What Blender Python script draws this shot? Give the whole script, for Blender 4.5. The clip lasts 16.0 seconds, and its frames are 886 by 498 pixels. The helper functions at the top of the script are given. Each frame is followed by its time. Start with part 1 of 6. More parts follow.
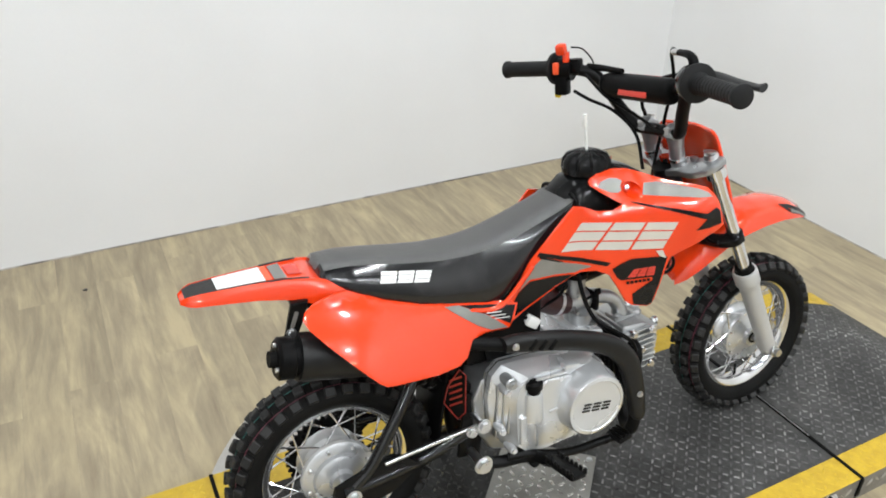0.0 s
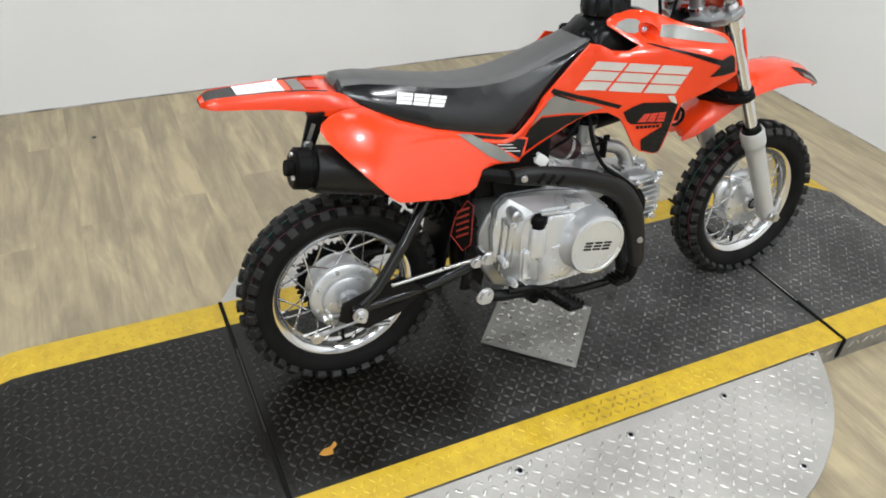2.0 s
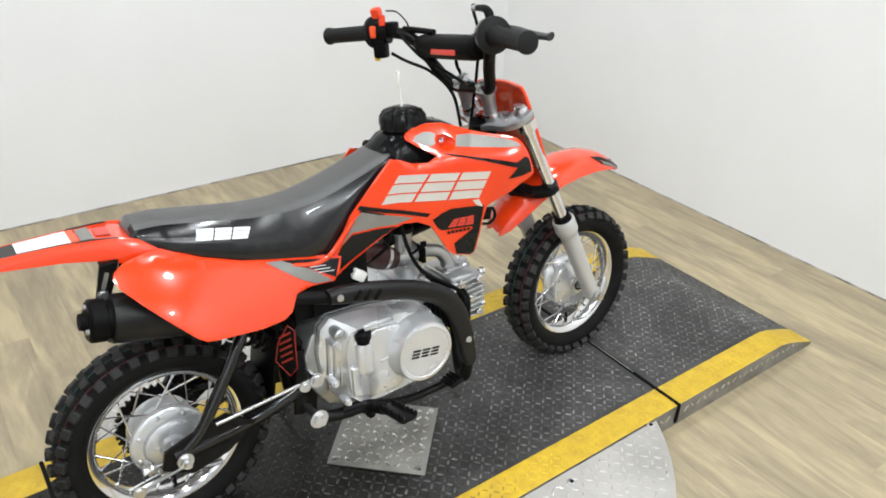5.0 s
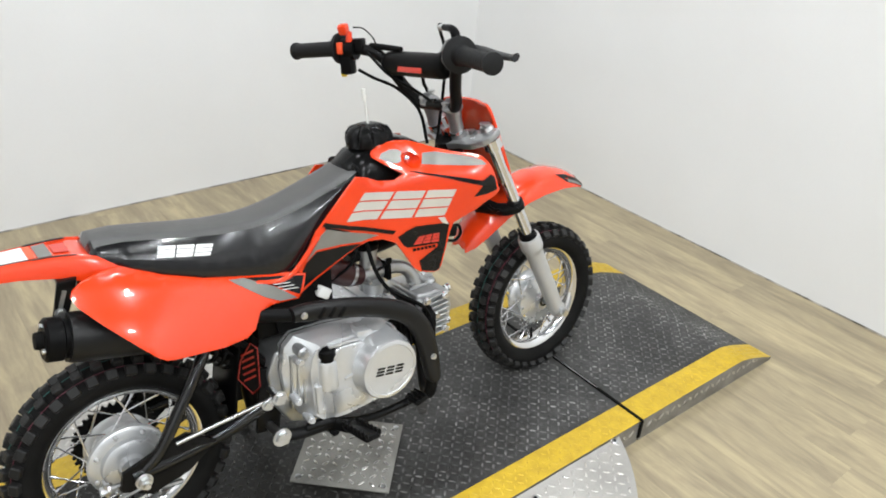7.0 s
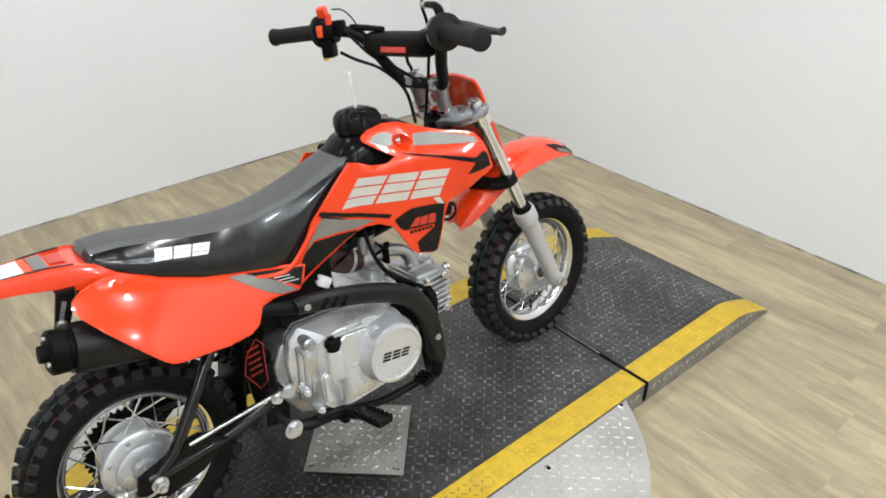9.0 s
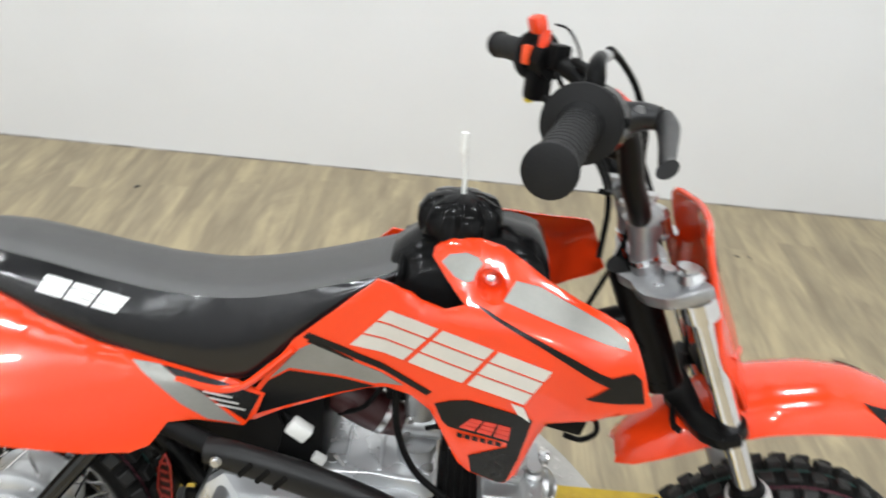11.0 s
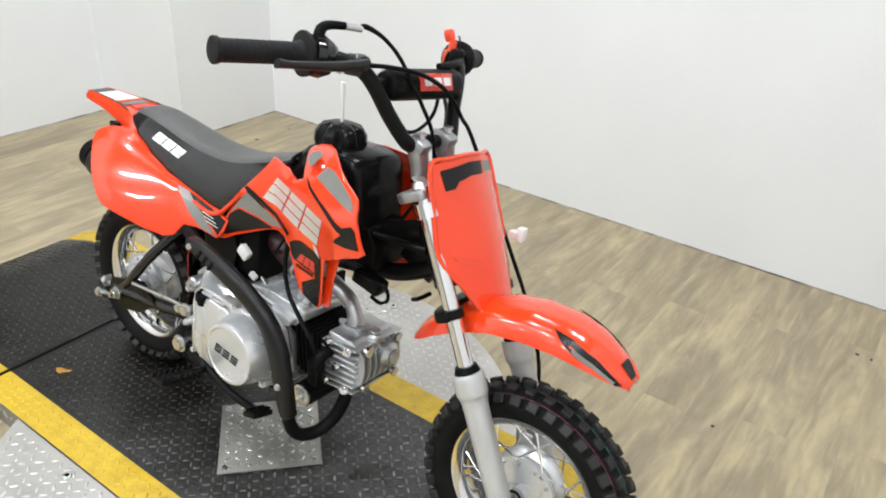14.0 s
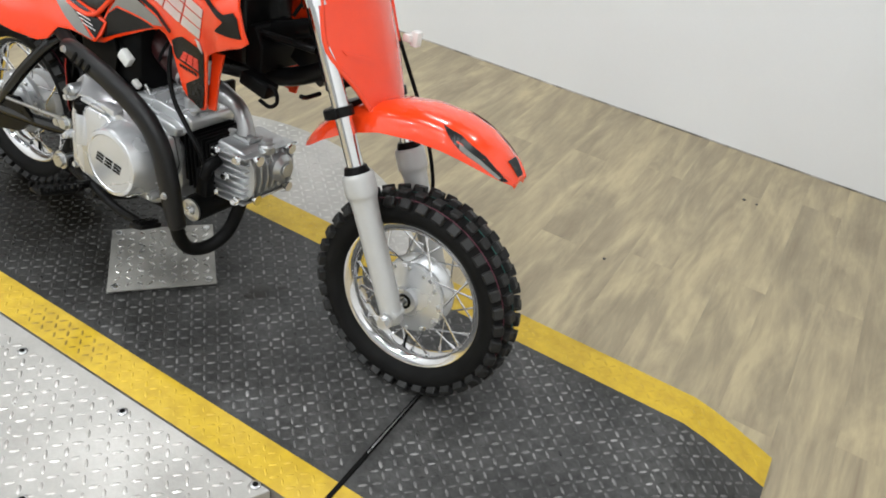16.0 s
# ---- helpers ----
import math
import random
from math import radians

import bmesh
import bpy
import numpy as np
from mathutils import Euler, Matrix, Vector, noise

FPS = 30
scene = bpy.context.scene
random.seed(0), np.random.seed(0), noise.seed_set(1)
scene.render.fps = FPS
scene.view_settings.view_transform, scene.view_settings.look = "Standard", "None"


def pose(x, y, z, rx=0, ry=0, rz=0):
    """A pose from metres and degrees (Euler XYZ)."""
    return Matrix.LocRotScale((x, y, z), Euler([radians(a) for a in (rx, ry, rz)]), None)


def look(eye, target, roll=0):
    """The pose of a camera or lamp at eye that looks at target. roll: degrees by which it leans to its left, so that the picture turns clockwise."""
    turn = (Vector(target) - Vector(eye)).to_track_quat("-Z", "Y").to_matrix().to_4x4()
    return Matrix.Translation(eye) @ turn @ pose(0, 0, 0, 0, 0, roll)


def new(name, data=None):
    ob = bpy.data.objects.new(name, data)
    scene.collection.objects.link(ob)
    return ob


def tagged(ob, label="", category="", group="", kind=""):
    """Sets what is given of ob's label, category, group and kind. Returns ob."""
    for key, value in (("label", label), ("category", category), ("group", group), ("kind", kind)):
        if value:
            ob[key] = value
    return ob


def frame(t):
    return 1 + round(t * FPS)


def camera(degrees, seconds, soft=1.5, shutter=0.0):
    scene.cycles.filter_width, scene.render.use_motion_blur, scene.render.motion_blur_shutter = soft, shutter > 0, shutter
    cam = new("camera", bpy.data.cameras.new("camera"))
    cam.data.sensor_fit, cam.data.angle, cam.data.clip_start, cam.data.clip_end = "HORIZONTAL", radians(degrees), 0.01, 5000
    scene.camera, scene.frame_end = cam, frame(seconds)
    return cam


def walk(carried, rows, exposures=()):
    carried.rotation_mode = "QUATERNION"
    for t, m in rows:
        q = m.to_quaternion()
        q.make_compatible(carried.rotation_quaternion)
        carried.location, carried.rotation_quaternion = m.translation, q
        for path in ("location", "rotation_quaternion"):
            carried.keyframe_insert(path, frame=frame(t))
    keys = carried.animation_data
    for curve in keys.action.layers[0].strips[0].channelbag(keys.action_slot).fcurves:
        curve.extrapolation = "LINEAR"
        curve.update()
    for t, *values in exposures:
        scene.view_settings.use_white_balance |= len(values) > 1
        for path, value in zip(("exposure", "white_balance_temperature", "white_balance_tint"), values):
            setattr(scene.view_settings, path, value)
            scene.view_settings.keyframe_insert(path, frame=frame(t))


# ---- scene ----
cam = camera(60.4, 16.0, soft=1.8, shutter=0.2)
PATH = [
    (0, (-0.269, -0.936, 1.165), (0.364, 0.299, 0.368), 0.9),
    (0.5, (-0.301, -0.946, 1.136), (0.344, 0.256, 0.300), 1.7),
    (1, (-0.321, -0.973, 1.107), (0.298, 0.211, 0.227), 2.5),
    (1.5, (-0.326, -0.998, 1.077), (0.296, 0.152, 0.154), 4.3),
    (2, (-0.331, -1.019, 1.060), (0.270, 0.123, 0.114), 4.3),
    (2.5, (-0.311, -1.026, 1.075), (0.337, 0.097, 0.138), 4.6),
    (3, (-0.278, -1.042, 1.078), (0.458, 0.060, 0.181), 4.7),
    (3.5, (-0.257, -1.052, 1.088), (0.511, 0.054, 0.224), 2.6),
    (4, (-0.243, -1.056, 1.088), (0.548, 0.038, 0.229), 2.7),
    (4.5, (-0.236, -1.042, 1.102), (0.555, 0.066, 0.261), 2.5),
    (4.7, (-0.220, -1.047, 1.109), (0.605, 0.060, 0.300), 2.4),
    (6.8, (-0.209, -1.052, 1.138), (0.669, 0.047, 0.377), 3.0),
    (7, (-0.208, -1.048, 1.131), (0.692, 0.027, 0.360), 4.2),
    (7.5, (-0.205, -1.061, 1.122), (0.711, 0.000, 0.351), 4.5),
    (8, (-0.210, -1.056, 1.126), (0.739, -0.013, 0.369), 5.2),
    (8.5, (-0.242, -1.038, 1.138), (0.736, -0.001, 0.410), 3.9),
    (8.7, (-0.243, -1.037, 1.141), (0.719, -0.025, 0.359), 2.3),
    (10.8, (0.433, -0.651, 1.058), (0.754, 0.616, 0.137), 4.3),
    (11, (0.493, -0.618, 1.034), (0.507, 0.715, 0.150), 5.9),
    (11.5, (0.596, -0.576, 1.004), (0.164, 0.695, 0.134), 6.2),
    (12, (0.700, -0.671, 1.034), (0.044, 0.540, 0.219), 5.3),
    (12.5, (0.859, -0.717, 1.069), (0.048, 0.387, 0.242), 3.1),
    (13, (1.055, -0.674, 1.073), (0.169, 0.376, 0.254), 4.7),
    (13.5, (1.199, -0.747, 1.091), (0.344, 0.361, 0.315), 2.1),
    (14, (1.318, -0.823, 1.086), (0.535, 0.336, 0.309), 3.3),
    (14.5, (1.371, -0.847, 1.058), (0.651, 0.322, 0.236), 3.8),
    (15, (1.387, -0.851, 1.031), (0.738, 0.325, 0.162), 5.9),
    (15.5, (1.405, -0.853, 0.986), (0.834, 0.309, 0.046), 8.0),
    (16, (1.399, -0.845, 0.975), (0.834, 0.308, 0.020), 8.5),
]
walk(cam, [(t, look(eye, target, roll)) for t, eye, target, roll in PATH],
     [(0.0, -0.16), (1.0, -0.29), (2.0, -0.28), (3.0, -0.18), (4.2, -0.08), (7.0, -0.15), (8.5, -0.23), (11.0, -0.12), (12.0, -0.05), (14.0, -0.06), (14.7, -0.11), (16.0, -0.24)])

# ---- light ----
world = bpy.data.worlds.new("world")
scene.world = world
world.use_nodes = True
world.node_tree.nodes["Background"].inputs[0].default_value = (0.9, 0.95, 1.0, 1)
world.node_tree.nodes["Background"].inputs[1].default_value = 0.05
LAMP_WATTS = 15.0
LAMP_SHARE = {0.68: 0.80, -0.75: 0.95, -2.05: 1.40, -3.35: 1.40}
LAMPS = [(x, y) for y in LAMP_SHARE for x in (-1.05, 0.1, 1.25)]
CEILING = 2.6

# ---- materials ----


def mat(name, c1, c2=None, rough=0.5, metal=0.0, scale=12.0, fine=140.0, bump=0.0, coat=0.0, island=0.0, rvar=0.1, stretch=(1, 1, 1), spec=0.5, contrast=1.6):
    """A surface with large stains and fine grain between two colours, and fine relief."""
    m = bpy.data.materials.new(name)
    m.use_nodes = True
    t = m.node_tree
    n, link = t.nodes, t.links
    b = n["Principled BSDF"]
    c2 = c2 or tuple(v * 0.8 for v in c1)
    co = n.new("ShaderNodeTexCoord")
    mp = n.new("ShaderNodeMapping")
    mp.inputs["Scale"].default_value = stretch
    link.new(co.outputs["Object"], mp.inputs[0])
    big, small = n.new("ShaderNodeTexNoise"), n.new("ShaderNodeTexNoise")
    big.inputs["Scale"].default_value, big.inputs["Detail"].default_value = scale, 5
    small.inputs["Scale"].default_value, small.inputs["Detail"].default_value = fine, 3
    link.new(mp.outputs[0], big.inputs["Vector"])
    link.new(mp.outputs[0], small.inputs["Vector"])
    add = n.new("ShaderNodeMath")
    add.operation = "MULTIPLY_ADD"
    link.new(small.outputs[0], add.inputs[0])
    add.inputs[1].default_value = 0.5
    half = n.new("ShaderNodeMath")
    half.operation = "MULTIPLY_ADD"
    link.new(big.outputs[0], half.inputs[0])
    half.inputs[1].default_value, half.inputs[2].default_value = contrast, 0.25 - contrast / 2
    link.new(half.outputs[0], add.inputs[2])
    mix = n.new("ShaderNodeMix")
    mix.data_type = "RGBA"
    mix.inputs[6].default_value, mix.inputs[7].default_value = (*c1, 1), (*c2, 1)
    link.new(add.outputs[0], mix.inputs[0])
    out = mix.outputs[2]
    if island:
        info = n.new("ShaderNodeObjectInfo")
        hsv = n.new("ShaderNodeHueSaturation")
        rng = n.new("ShaderNodeMapRange")
        rng.inputs["To Min"].default_value, rng.inputs["To Max"].default_value = 1 - island, 1 + island
        link.new(info.outputs["Random"], rng.inputs["Value"])
        link.new(rng.outputs[0], hsv.inputs["Value"])
        link.new(out, hsv.inputs["Color"])
        out = hsv.outputs[0]
    link.new(out, b.inputs["Base Color"])
    rr = n.new("ShaderNodeMapRange")
    rr.inputs["To Min"].default_value, rr.inputs["To Max"].default_value = max(0.02, rough - rvar), min(1, rough + rvar)
    link.new(big.outputs[0], rr.inputs["Value"])
    link.new(rr.outputs[0], b.inputs["Roughness"])
    b.inputs["Metallic"].default_value = metal
    b.inputs["Coat Weight"].default_value = coat
    b.inputs["Coat Roughness"].default_value = 0.03
    b.inputs["Specular IOR Level"].default_value = spec
    if bump:
        bp = n.new("ShaderNodeBump")
        bp.inputs["Strength"].default_value, bp.inputs["Distance"].default_value = bump, 0.002
        link.new(small.outputs[0], bp.inputs["Height"])
        link.new(bp.outputs[0], b.inputs["Normal"])
    return m


def glow(name, colour, strength):
    m = bpy.data.materials.new(name)
    m.use_nodes = True
    b = m.node_tree.nodes["Principled BSDF"]
    b.inputs["Base Color"].default_value = (*colour, 1)
    b.inputs["Emission Color"].default_value = (*colour, 1)
    b.inputs["Emission Strength"].default_value = strength
    return m


RED = mat("red_plastic", (0.80, 0.050, 0.006), (0.73, 0.042, 0.005), rough=0.24, scale=6, fine=90, bump=0.02, coat=0.8, spec=0.35, rvar=0.06)
BLACK_PLASTIC = mat("black_plastic", (0.003, 0.003, 0.0032), (0.0055, 0.0053, 0.0052), rough=0.40, scale=20, fine=500, bump=0.06, spec=0.07)
TANK_BLACK = mat("tank_plastic", (0.004, 0.004, 0.0043), (0.007, 0.007, 0.007), rough=0.16, scale=14, fine=600, bump=0.04, spec=0.12)
BLACK_PAINT = mat("black_paint", (0.0035, 0.0035, 0.004), (0.006, 0.0058, 0.0055), rough=0.30, scale=18, fine=300, bump=0.02, spec=0.12)
MATT_BLACK = mat("heatproof_black", (0.0045, 0.0045, 0.0048), (0.008, 0.0078, 0.0075), rough=0.45, scale=15, fine=700, bump=0.05, spec=0.08)
RUBBER = mat("tyre_rubber", (0.0045, 0.0045, 0.0045), (0.011, 0.0107, 0.0103), spec=0.10, rough=0.62, scale=25, fine=400, bump=0.12)
KNOBRUBBER = mat("scuffed_tread_rubber", (0.006, 0.006, 0.006), (0.024, 0.0235, 0.0225), spec=0.30, rough=0.50, scale=30, fine=300, bump=0.15, contrast=2.0, island=0.25)
GRIP = mat("grip_rubber", (0.006, 0.006, 0.0063), (0.011, 0.0108, 0.0108), spec=0.2, rough=0.55, scale=30, fine=700, bump=0.15)
VINYL_TOP = mat("grey_black_vinyl", (0.034, 0.033, 0.032), (0.056, 0.0545, 0.053), spec=0.9, rough=0.38, scale=9, fine=900, bump=0.25)
VINYL_SIDE = mat("gloss_black_vinyl", (0.004, 0.004, 0.0045), (0.009, 0.009, 0.010), rough=0.20, scale=7, fine=30, bump=0.42, rvar=0.10, coat=0.22, spec=0.5)
CHROME = mat("chrome", (0.82, 0.82, 0.83), (0.68, 0.68, 0.69), rough=0.12, metal=1, scale=20, fine=200, rvar=0.06)
STEEL = mat("zinc_steel", (0.70, 0.705, 0.71), (0.52, 0.525, 0.53), rough=0.3, metal=1, scale=40, fine=300, bump=0.04)
CAST = mat("cast_aluminium", (0.54, 0.55, 0.55), (0.38, 0.385, 0.39), rough=0.34, metal=0.8, scale=14, fine=420, bump=0.10)
COVER = mat("satin_aluminium", (0.69, 0.70, 0.71), (0.58, 0.59, 0.60), rough=0.26, metal=0.62, scale=10, fine=500, bump=0.05)
FORKGREY = mat("silver_grey_paint", (0.52, 0.52, 0.51), (0.44, 0.44, 0.43), rough=0.38, metal=0.25, scale=14, fine=400, bump=0.03)
SILVERDECAL = mat("silver_decal", (0.27, 0.265, 0.244), (0.20, 0.197, 0.18), rough=0.36, metal=0.40, scale=20, fine=300)
LOGOSILVER = mat("bright_silver_decal", (0.80, 0.795, 0.775), (0.70, 0.695, 0.675), rough=0.34, metal=0.62, scale=20, fine=300)
WHITEDECAL = mat("white_decal", (0.80, 0.80, 0.79), (0.72, 0.72, 0.71), rough=0.3, scale=20, fine=300)
BLACKDECAL = mat("black_decal", (0.005, 0.005, 0.005), (0.009, 0.009, 0.009), spec=0.25, rough=0.25, scale=20, fine=300)
REDDECAL = mat("red_decal", (0.62, 0.05, 0.03), (0.52, 0.04, 0.025), rough=0.3, scale=20, fine=300)
ORANGE = mat("orange_plastic", (0.82, 0.09, 0.02), (0.72, 0.075, 0.02), rough=0.35)
YELLOWBTN = mat("yellow_plastic", (0.8, 0.62, 0.03), (0.7, 0.52, 0.03), rough=0.4)
CLEAR = mat("clear_white_plastic", (0.78, 0.78, 0.75), (0.65, 0.65, 0.62), rough=0.25)
MAROON = mat("maroon_rubber", (0.045, 0.006, 0.007), (0.025, 0.005, 0.005), rough=0.4)
SPRINGRED = mat("red_spring_paint", (0.36, 0.022, 0.012), (0.22, 0.013, 0.009), rough=0.3)
PINKLINE = mat("pink_line", (0.20, 0.04, 0.07), (0.08, 0.02, 0.03), rough=0.6)
GREENLINE = mat("green_line", (0.03, 0.15, 0.13), (0.02, 0.08, 0.07), rough=0.6)


def soiled(m, scale, low, high):
    """Wide uneven dirt over a surface."""
    n, link = m.node_tree.nodes, m.node_tree.links
    base = n["Principled BSDF"].inputs["Base Color"]
    source = base.links[0].from_socket
    co, noise, ramp, mul = n.new("ShaderNodeTexCoord"), n.new("ShaderNodeTexNoise"), n.new("ShaderNodeMapRange"), n.new("ShaderNodeMix")
    noise.inputs["Scale"].default_value, noise.inputs["Detail"].default_value = scale, 6
    ramp.inputs[1].default_value, ramp.inputs[2].default_value = 0.40, 0.62
    ramp.inputs[3].default_value, ramp.inputs[4].default_value = low, high
    mul.data_type, mul.blend_type = "RGBA", "MULTIPLY"
    mul.inputs[0].default_value = 1.0
    link.new(co.outputs["Object"], noise.inputs["Vector"])
    link.new(noise.outputs[0], ramp.inputs[0])
    link.new(source, mul.inputs[6])
    link.new(ramp.outputs[0], mul.inputs[7])
    link.new(mul.outputs[2], base)


def uneven(m, low, high):
    """Each loose piece of a mesh a little lighter or darker than the next."""
    n, link = m.node_tree.nodes, m.node_tree.links
    base = n["Principled BSDF"].inputs["Base Color"]
    source = base.links[0].from_socket
    geo, rng, mul = n.new("ShaderNodeNewGeometry"), n.new("ShaderNodeMapRange"), n.new("ShaderNodeMix")
    rng.inputs["To Min"].default_value, rng.inputs["To Max"].default_value = low, high
    mul.data_type, mul.blend_type = "RGBA", "MULTIPLY"
    mul.inputs[0].default_value = 1.0
    link.new(geo.outputs["Random Per Island"], rng.inputs["Value"])
    link.new(source, mul.inputs[6])
    link.new(rng.outputs[0], mul.inputs[7])
    link.new(mul.outputs[2], base)


DECK = mat("worn_black_deck_paint", (0.028, 0.0275, 0.0265), (0.090, 0.0885, 0.085), rough=0.46, contrast=1.6, scale=55, fine=170, bump=0.40, rvar=0.16, spec=0.30)
DECKBUMP = mat("rubbed_deck_ridges", (0.045, 0.044, 0.0425), (0.270, 0.264, 0.255), rough=0.34, contrast=2.8, scale=40, fine=90, rvar=0.16, spec=0.35)
soiled(DECK, 6.0, 0.62, 1.05)
soiled(DECKBUMP, 6.0, 0.60, 1.05)
uneven(DECKBUMP, 0.40, 1.35)


def ragged_patch(m, centre, size, dark, gloss):
    """A wide patch with a ragged outline, darker than the surface around it."""
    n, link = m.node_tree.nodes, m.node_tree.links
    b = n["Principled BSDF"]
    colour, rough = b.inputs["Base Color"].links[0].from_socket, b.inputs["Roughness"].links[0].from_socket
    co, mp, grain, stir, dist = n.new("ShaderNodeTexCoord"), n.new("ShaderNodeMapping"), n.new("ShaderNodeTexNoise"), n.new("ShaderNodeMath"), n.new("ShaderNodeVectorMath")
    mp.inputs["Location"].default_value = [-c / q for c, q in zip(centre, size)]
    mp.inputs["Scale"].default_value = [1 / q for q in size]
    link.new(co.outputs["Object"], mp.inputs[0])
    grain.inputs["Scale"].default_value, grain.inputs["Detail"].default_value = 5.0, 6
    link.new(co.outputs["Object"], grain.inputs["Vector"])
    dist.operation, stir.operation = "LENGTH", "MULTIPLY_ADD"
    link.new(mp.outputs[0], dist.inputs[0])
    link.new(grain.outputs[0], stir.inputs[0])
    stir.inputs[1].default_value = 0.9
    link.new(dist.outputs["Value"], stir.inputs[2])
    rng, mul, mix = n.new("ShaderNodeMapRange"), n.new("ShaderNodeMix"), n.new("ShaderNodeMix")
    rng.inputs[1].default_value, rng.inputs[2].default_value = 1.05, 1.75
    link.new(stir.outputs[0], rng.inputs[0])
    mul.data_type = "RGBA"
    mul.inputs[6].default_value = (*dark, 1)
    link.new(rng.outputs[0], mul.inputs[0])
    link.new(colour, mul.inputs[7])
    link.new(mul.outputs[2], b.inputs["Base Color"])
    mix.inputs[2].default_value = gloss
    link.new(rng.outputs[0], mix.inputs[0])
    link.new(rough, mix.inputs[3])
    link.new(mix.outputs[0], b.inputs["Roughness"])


# darker, glossier patch over the rear and middle of the deck
ragged_patch(DECK, (-0.20, -0.02, 0.0), (0.78, 0.33, 1.0), (0.0050, 0.0044, 0.0032), 0.29)
ragged_patch(DECKBUMP, (-0.20, -0.02, 0.0), (0.78, 0.33, 1.0), (0.0150, 0.0138, 0.0110), 0.26)
YELLOW = mat("worn_yellow_paint", (0.62, 0.415, 0.022), (0.44, 0.285, 0.016), rough=0.42, contrast=2.0, scale=34, fine=120, bump=0.15, rvar=0.1)
RIDGEMETAL = mat("polished_tread_ridges", (0.62, 0.60, 0.57), (0.42, 0.405, 0.38), rough=0.30, metal=0.7, scale=9, fine=120)
PLATE = mat("diamond_plate_aluminium", (0.50, 0.482, 0.45), (0.34, 0.326, 0.302), rough=0.42, metal=0.35, contrast=2.2, scale=6, fine=180, bump=0.1, rvar=0.12)
JACKPLATE = mat("dull_jack_plate", (0.34, 0.33, 0.30), (0.18, 0.174, 0.16), rough=0.46, metal=0.4, contrast=2.2, scale=9, fine=180, bump=0.1, rvar=0.12)
JACKRIDGE = mat("rubbed_jack_ridges", (0.74, 0.72, 0.68), (0.48, 0.465, 0.44), rough=0.24, metal=0.8, scale=9, fine=120)
PLATESIDE = mat("scuffed_aluminium_edge", (0.36, 0.358, 0.35), (0.14, 0.138, 0.132), rough=0.36, metal=0.6, scale=16, fine=160, bump=0.1)
WALLPAINT = mat("white_wall_paint", (0.80, 0.805, 0.81), (0.75, 0.752, 0.752), rough=0.55, scale=2.2, fine=260, bump=0.04)
DARKMETAL = mat("dark_metal_frame", (0.03, 0.028, 0.027), (0.05, 0.046, 0.042), rough=0.4, metal=0.4, scale=12)
BROWNPANEL = mat("brown_streaked_panel", (0.10, 0.065, 0.035), (0.035, 0.026, 0.018), rough=0.5, scale=9, fine=60, stretch=(1, 1, 0.15))
# unseen ceiling and near wall, kept dark so gloss and blacks reflect less
CEILPAINT = mat("ceiling_paint", (0.10, 0.10, 0.105), (0.07, 0.07, 0.072), rough=0.8, scale=3)
GREYWALL = mat("grey_wall_paint", (0.36, 0.364, 0.37), (0.29, 0.294, 0.30), rough=0.7, scale=3)
FITTING = mat("white_enamel", (0.75, 0.75, 0.74), (0.68, 0.68, 0.67), rough=0.4)
LEVERGREY = mat("grey_alloy", (0.030, 0.030, 0.031), (0.018, 0.018, 0.0185), rough=0.36, metal=0.5)
TUBEGLOW = glow("lit_diffuser", (1.0, 0.99, 0.96), 6.0)
ORANGEPAINT = mat("orange_paint_mark", (0.60, 0.30, 0.04), (0.42, 0.18, 0.03), rough=0.5)
YELLOWRIDGE = mat("scuffed_yellow_ridges", (0.62, 0.415, 0.022), (0.46, 0.30, 0.018), rough=0.42, contrast=3.0, scale=7, fine=60)
ragged_patch(YELLOWRIDGE, (0.45, -0.305, 0.0), (0.11, 0.030, 1.0), (0.24, 0.155, 0.016), 0.45)
PALEPRINT = mat("pale_grey_print", (0.60, 0.60, 0.60), (0.52, 0.52, 0.52), rough=0.4)
OILSTAIN = mat("dark_stain", (0.008, 0.007, 0.006), (0.02, 0.017, 0.013), rough=0.4, scale=30)
SEAM = mat("dirty_seam", (0.50, 0.47, 0.42), (0.09, 0.08, 0.07), rough=0.7, contrast=3.0, scale=14, fine=60)
GLOSS_BLACK = mat("gloss_black_plastic", (0.004, 0.004, 0.0043), (0.007, 0.007, 0.007), rough=0.15, scale=14, fine=400, bump=0.03, rvar=0.06)
SATIN_BLACK = mat("satin_black_shield", (0.006, 0.006, 0.0063), (0.011, 0.0108, 0.0106), rough=0.38, spec=0.25, scale=15, fine=700, bump=0.04)
RISER = mat("polished_cast_alloy", (0.44, 0.445, 0.45), (0.28, 0.285, 0.29), rough=0.30, metal=0.75, scale=40, fine=300, bump=0.05)
# near-black for rubber strips and for the shade inside slots, sockets and holes
DARKGAP = mat("dark_strips_and_hole_shade", (0.003, 0.003, 0.003), (0.007, 0.0065, 0.006), rough=0.7, spec=0.08)


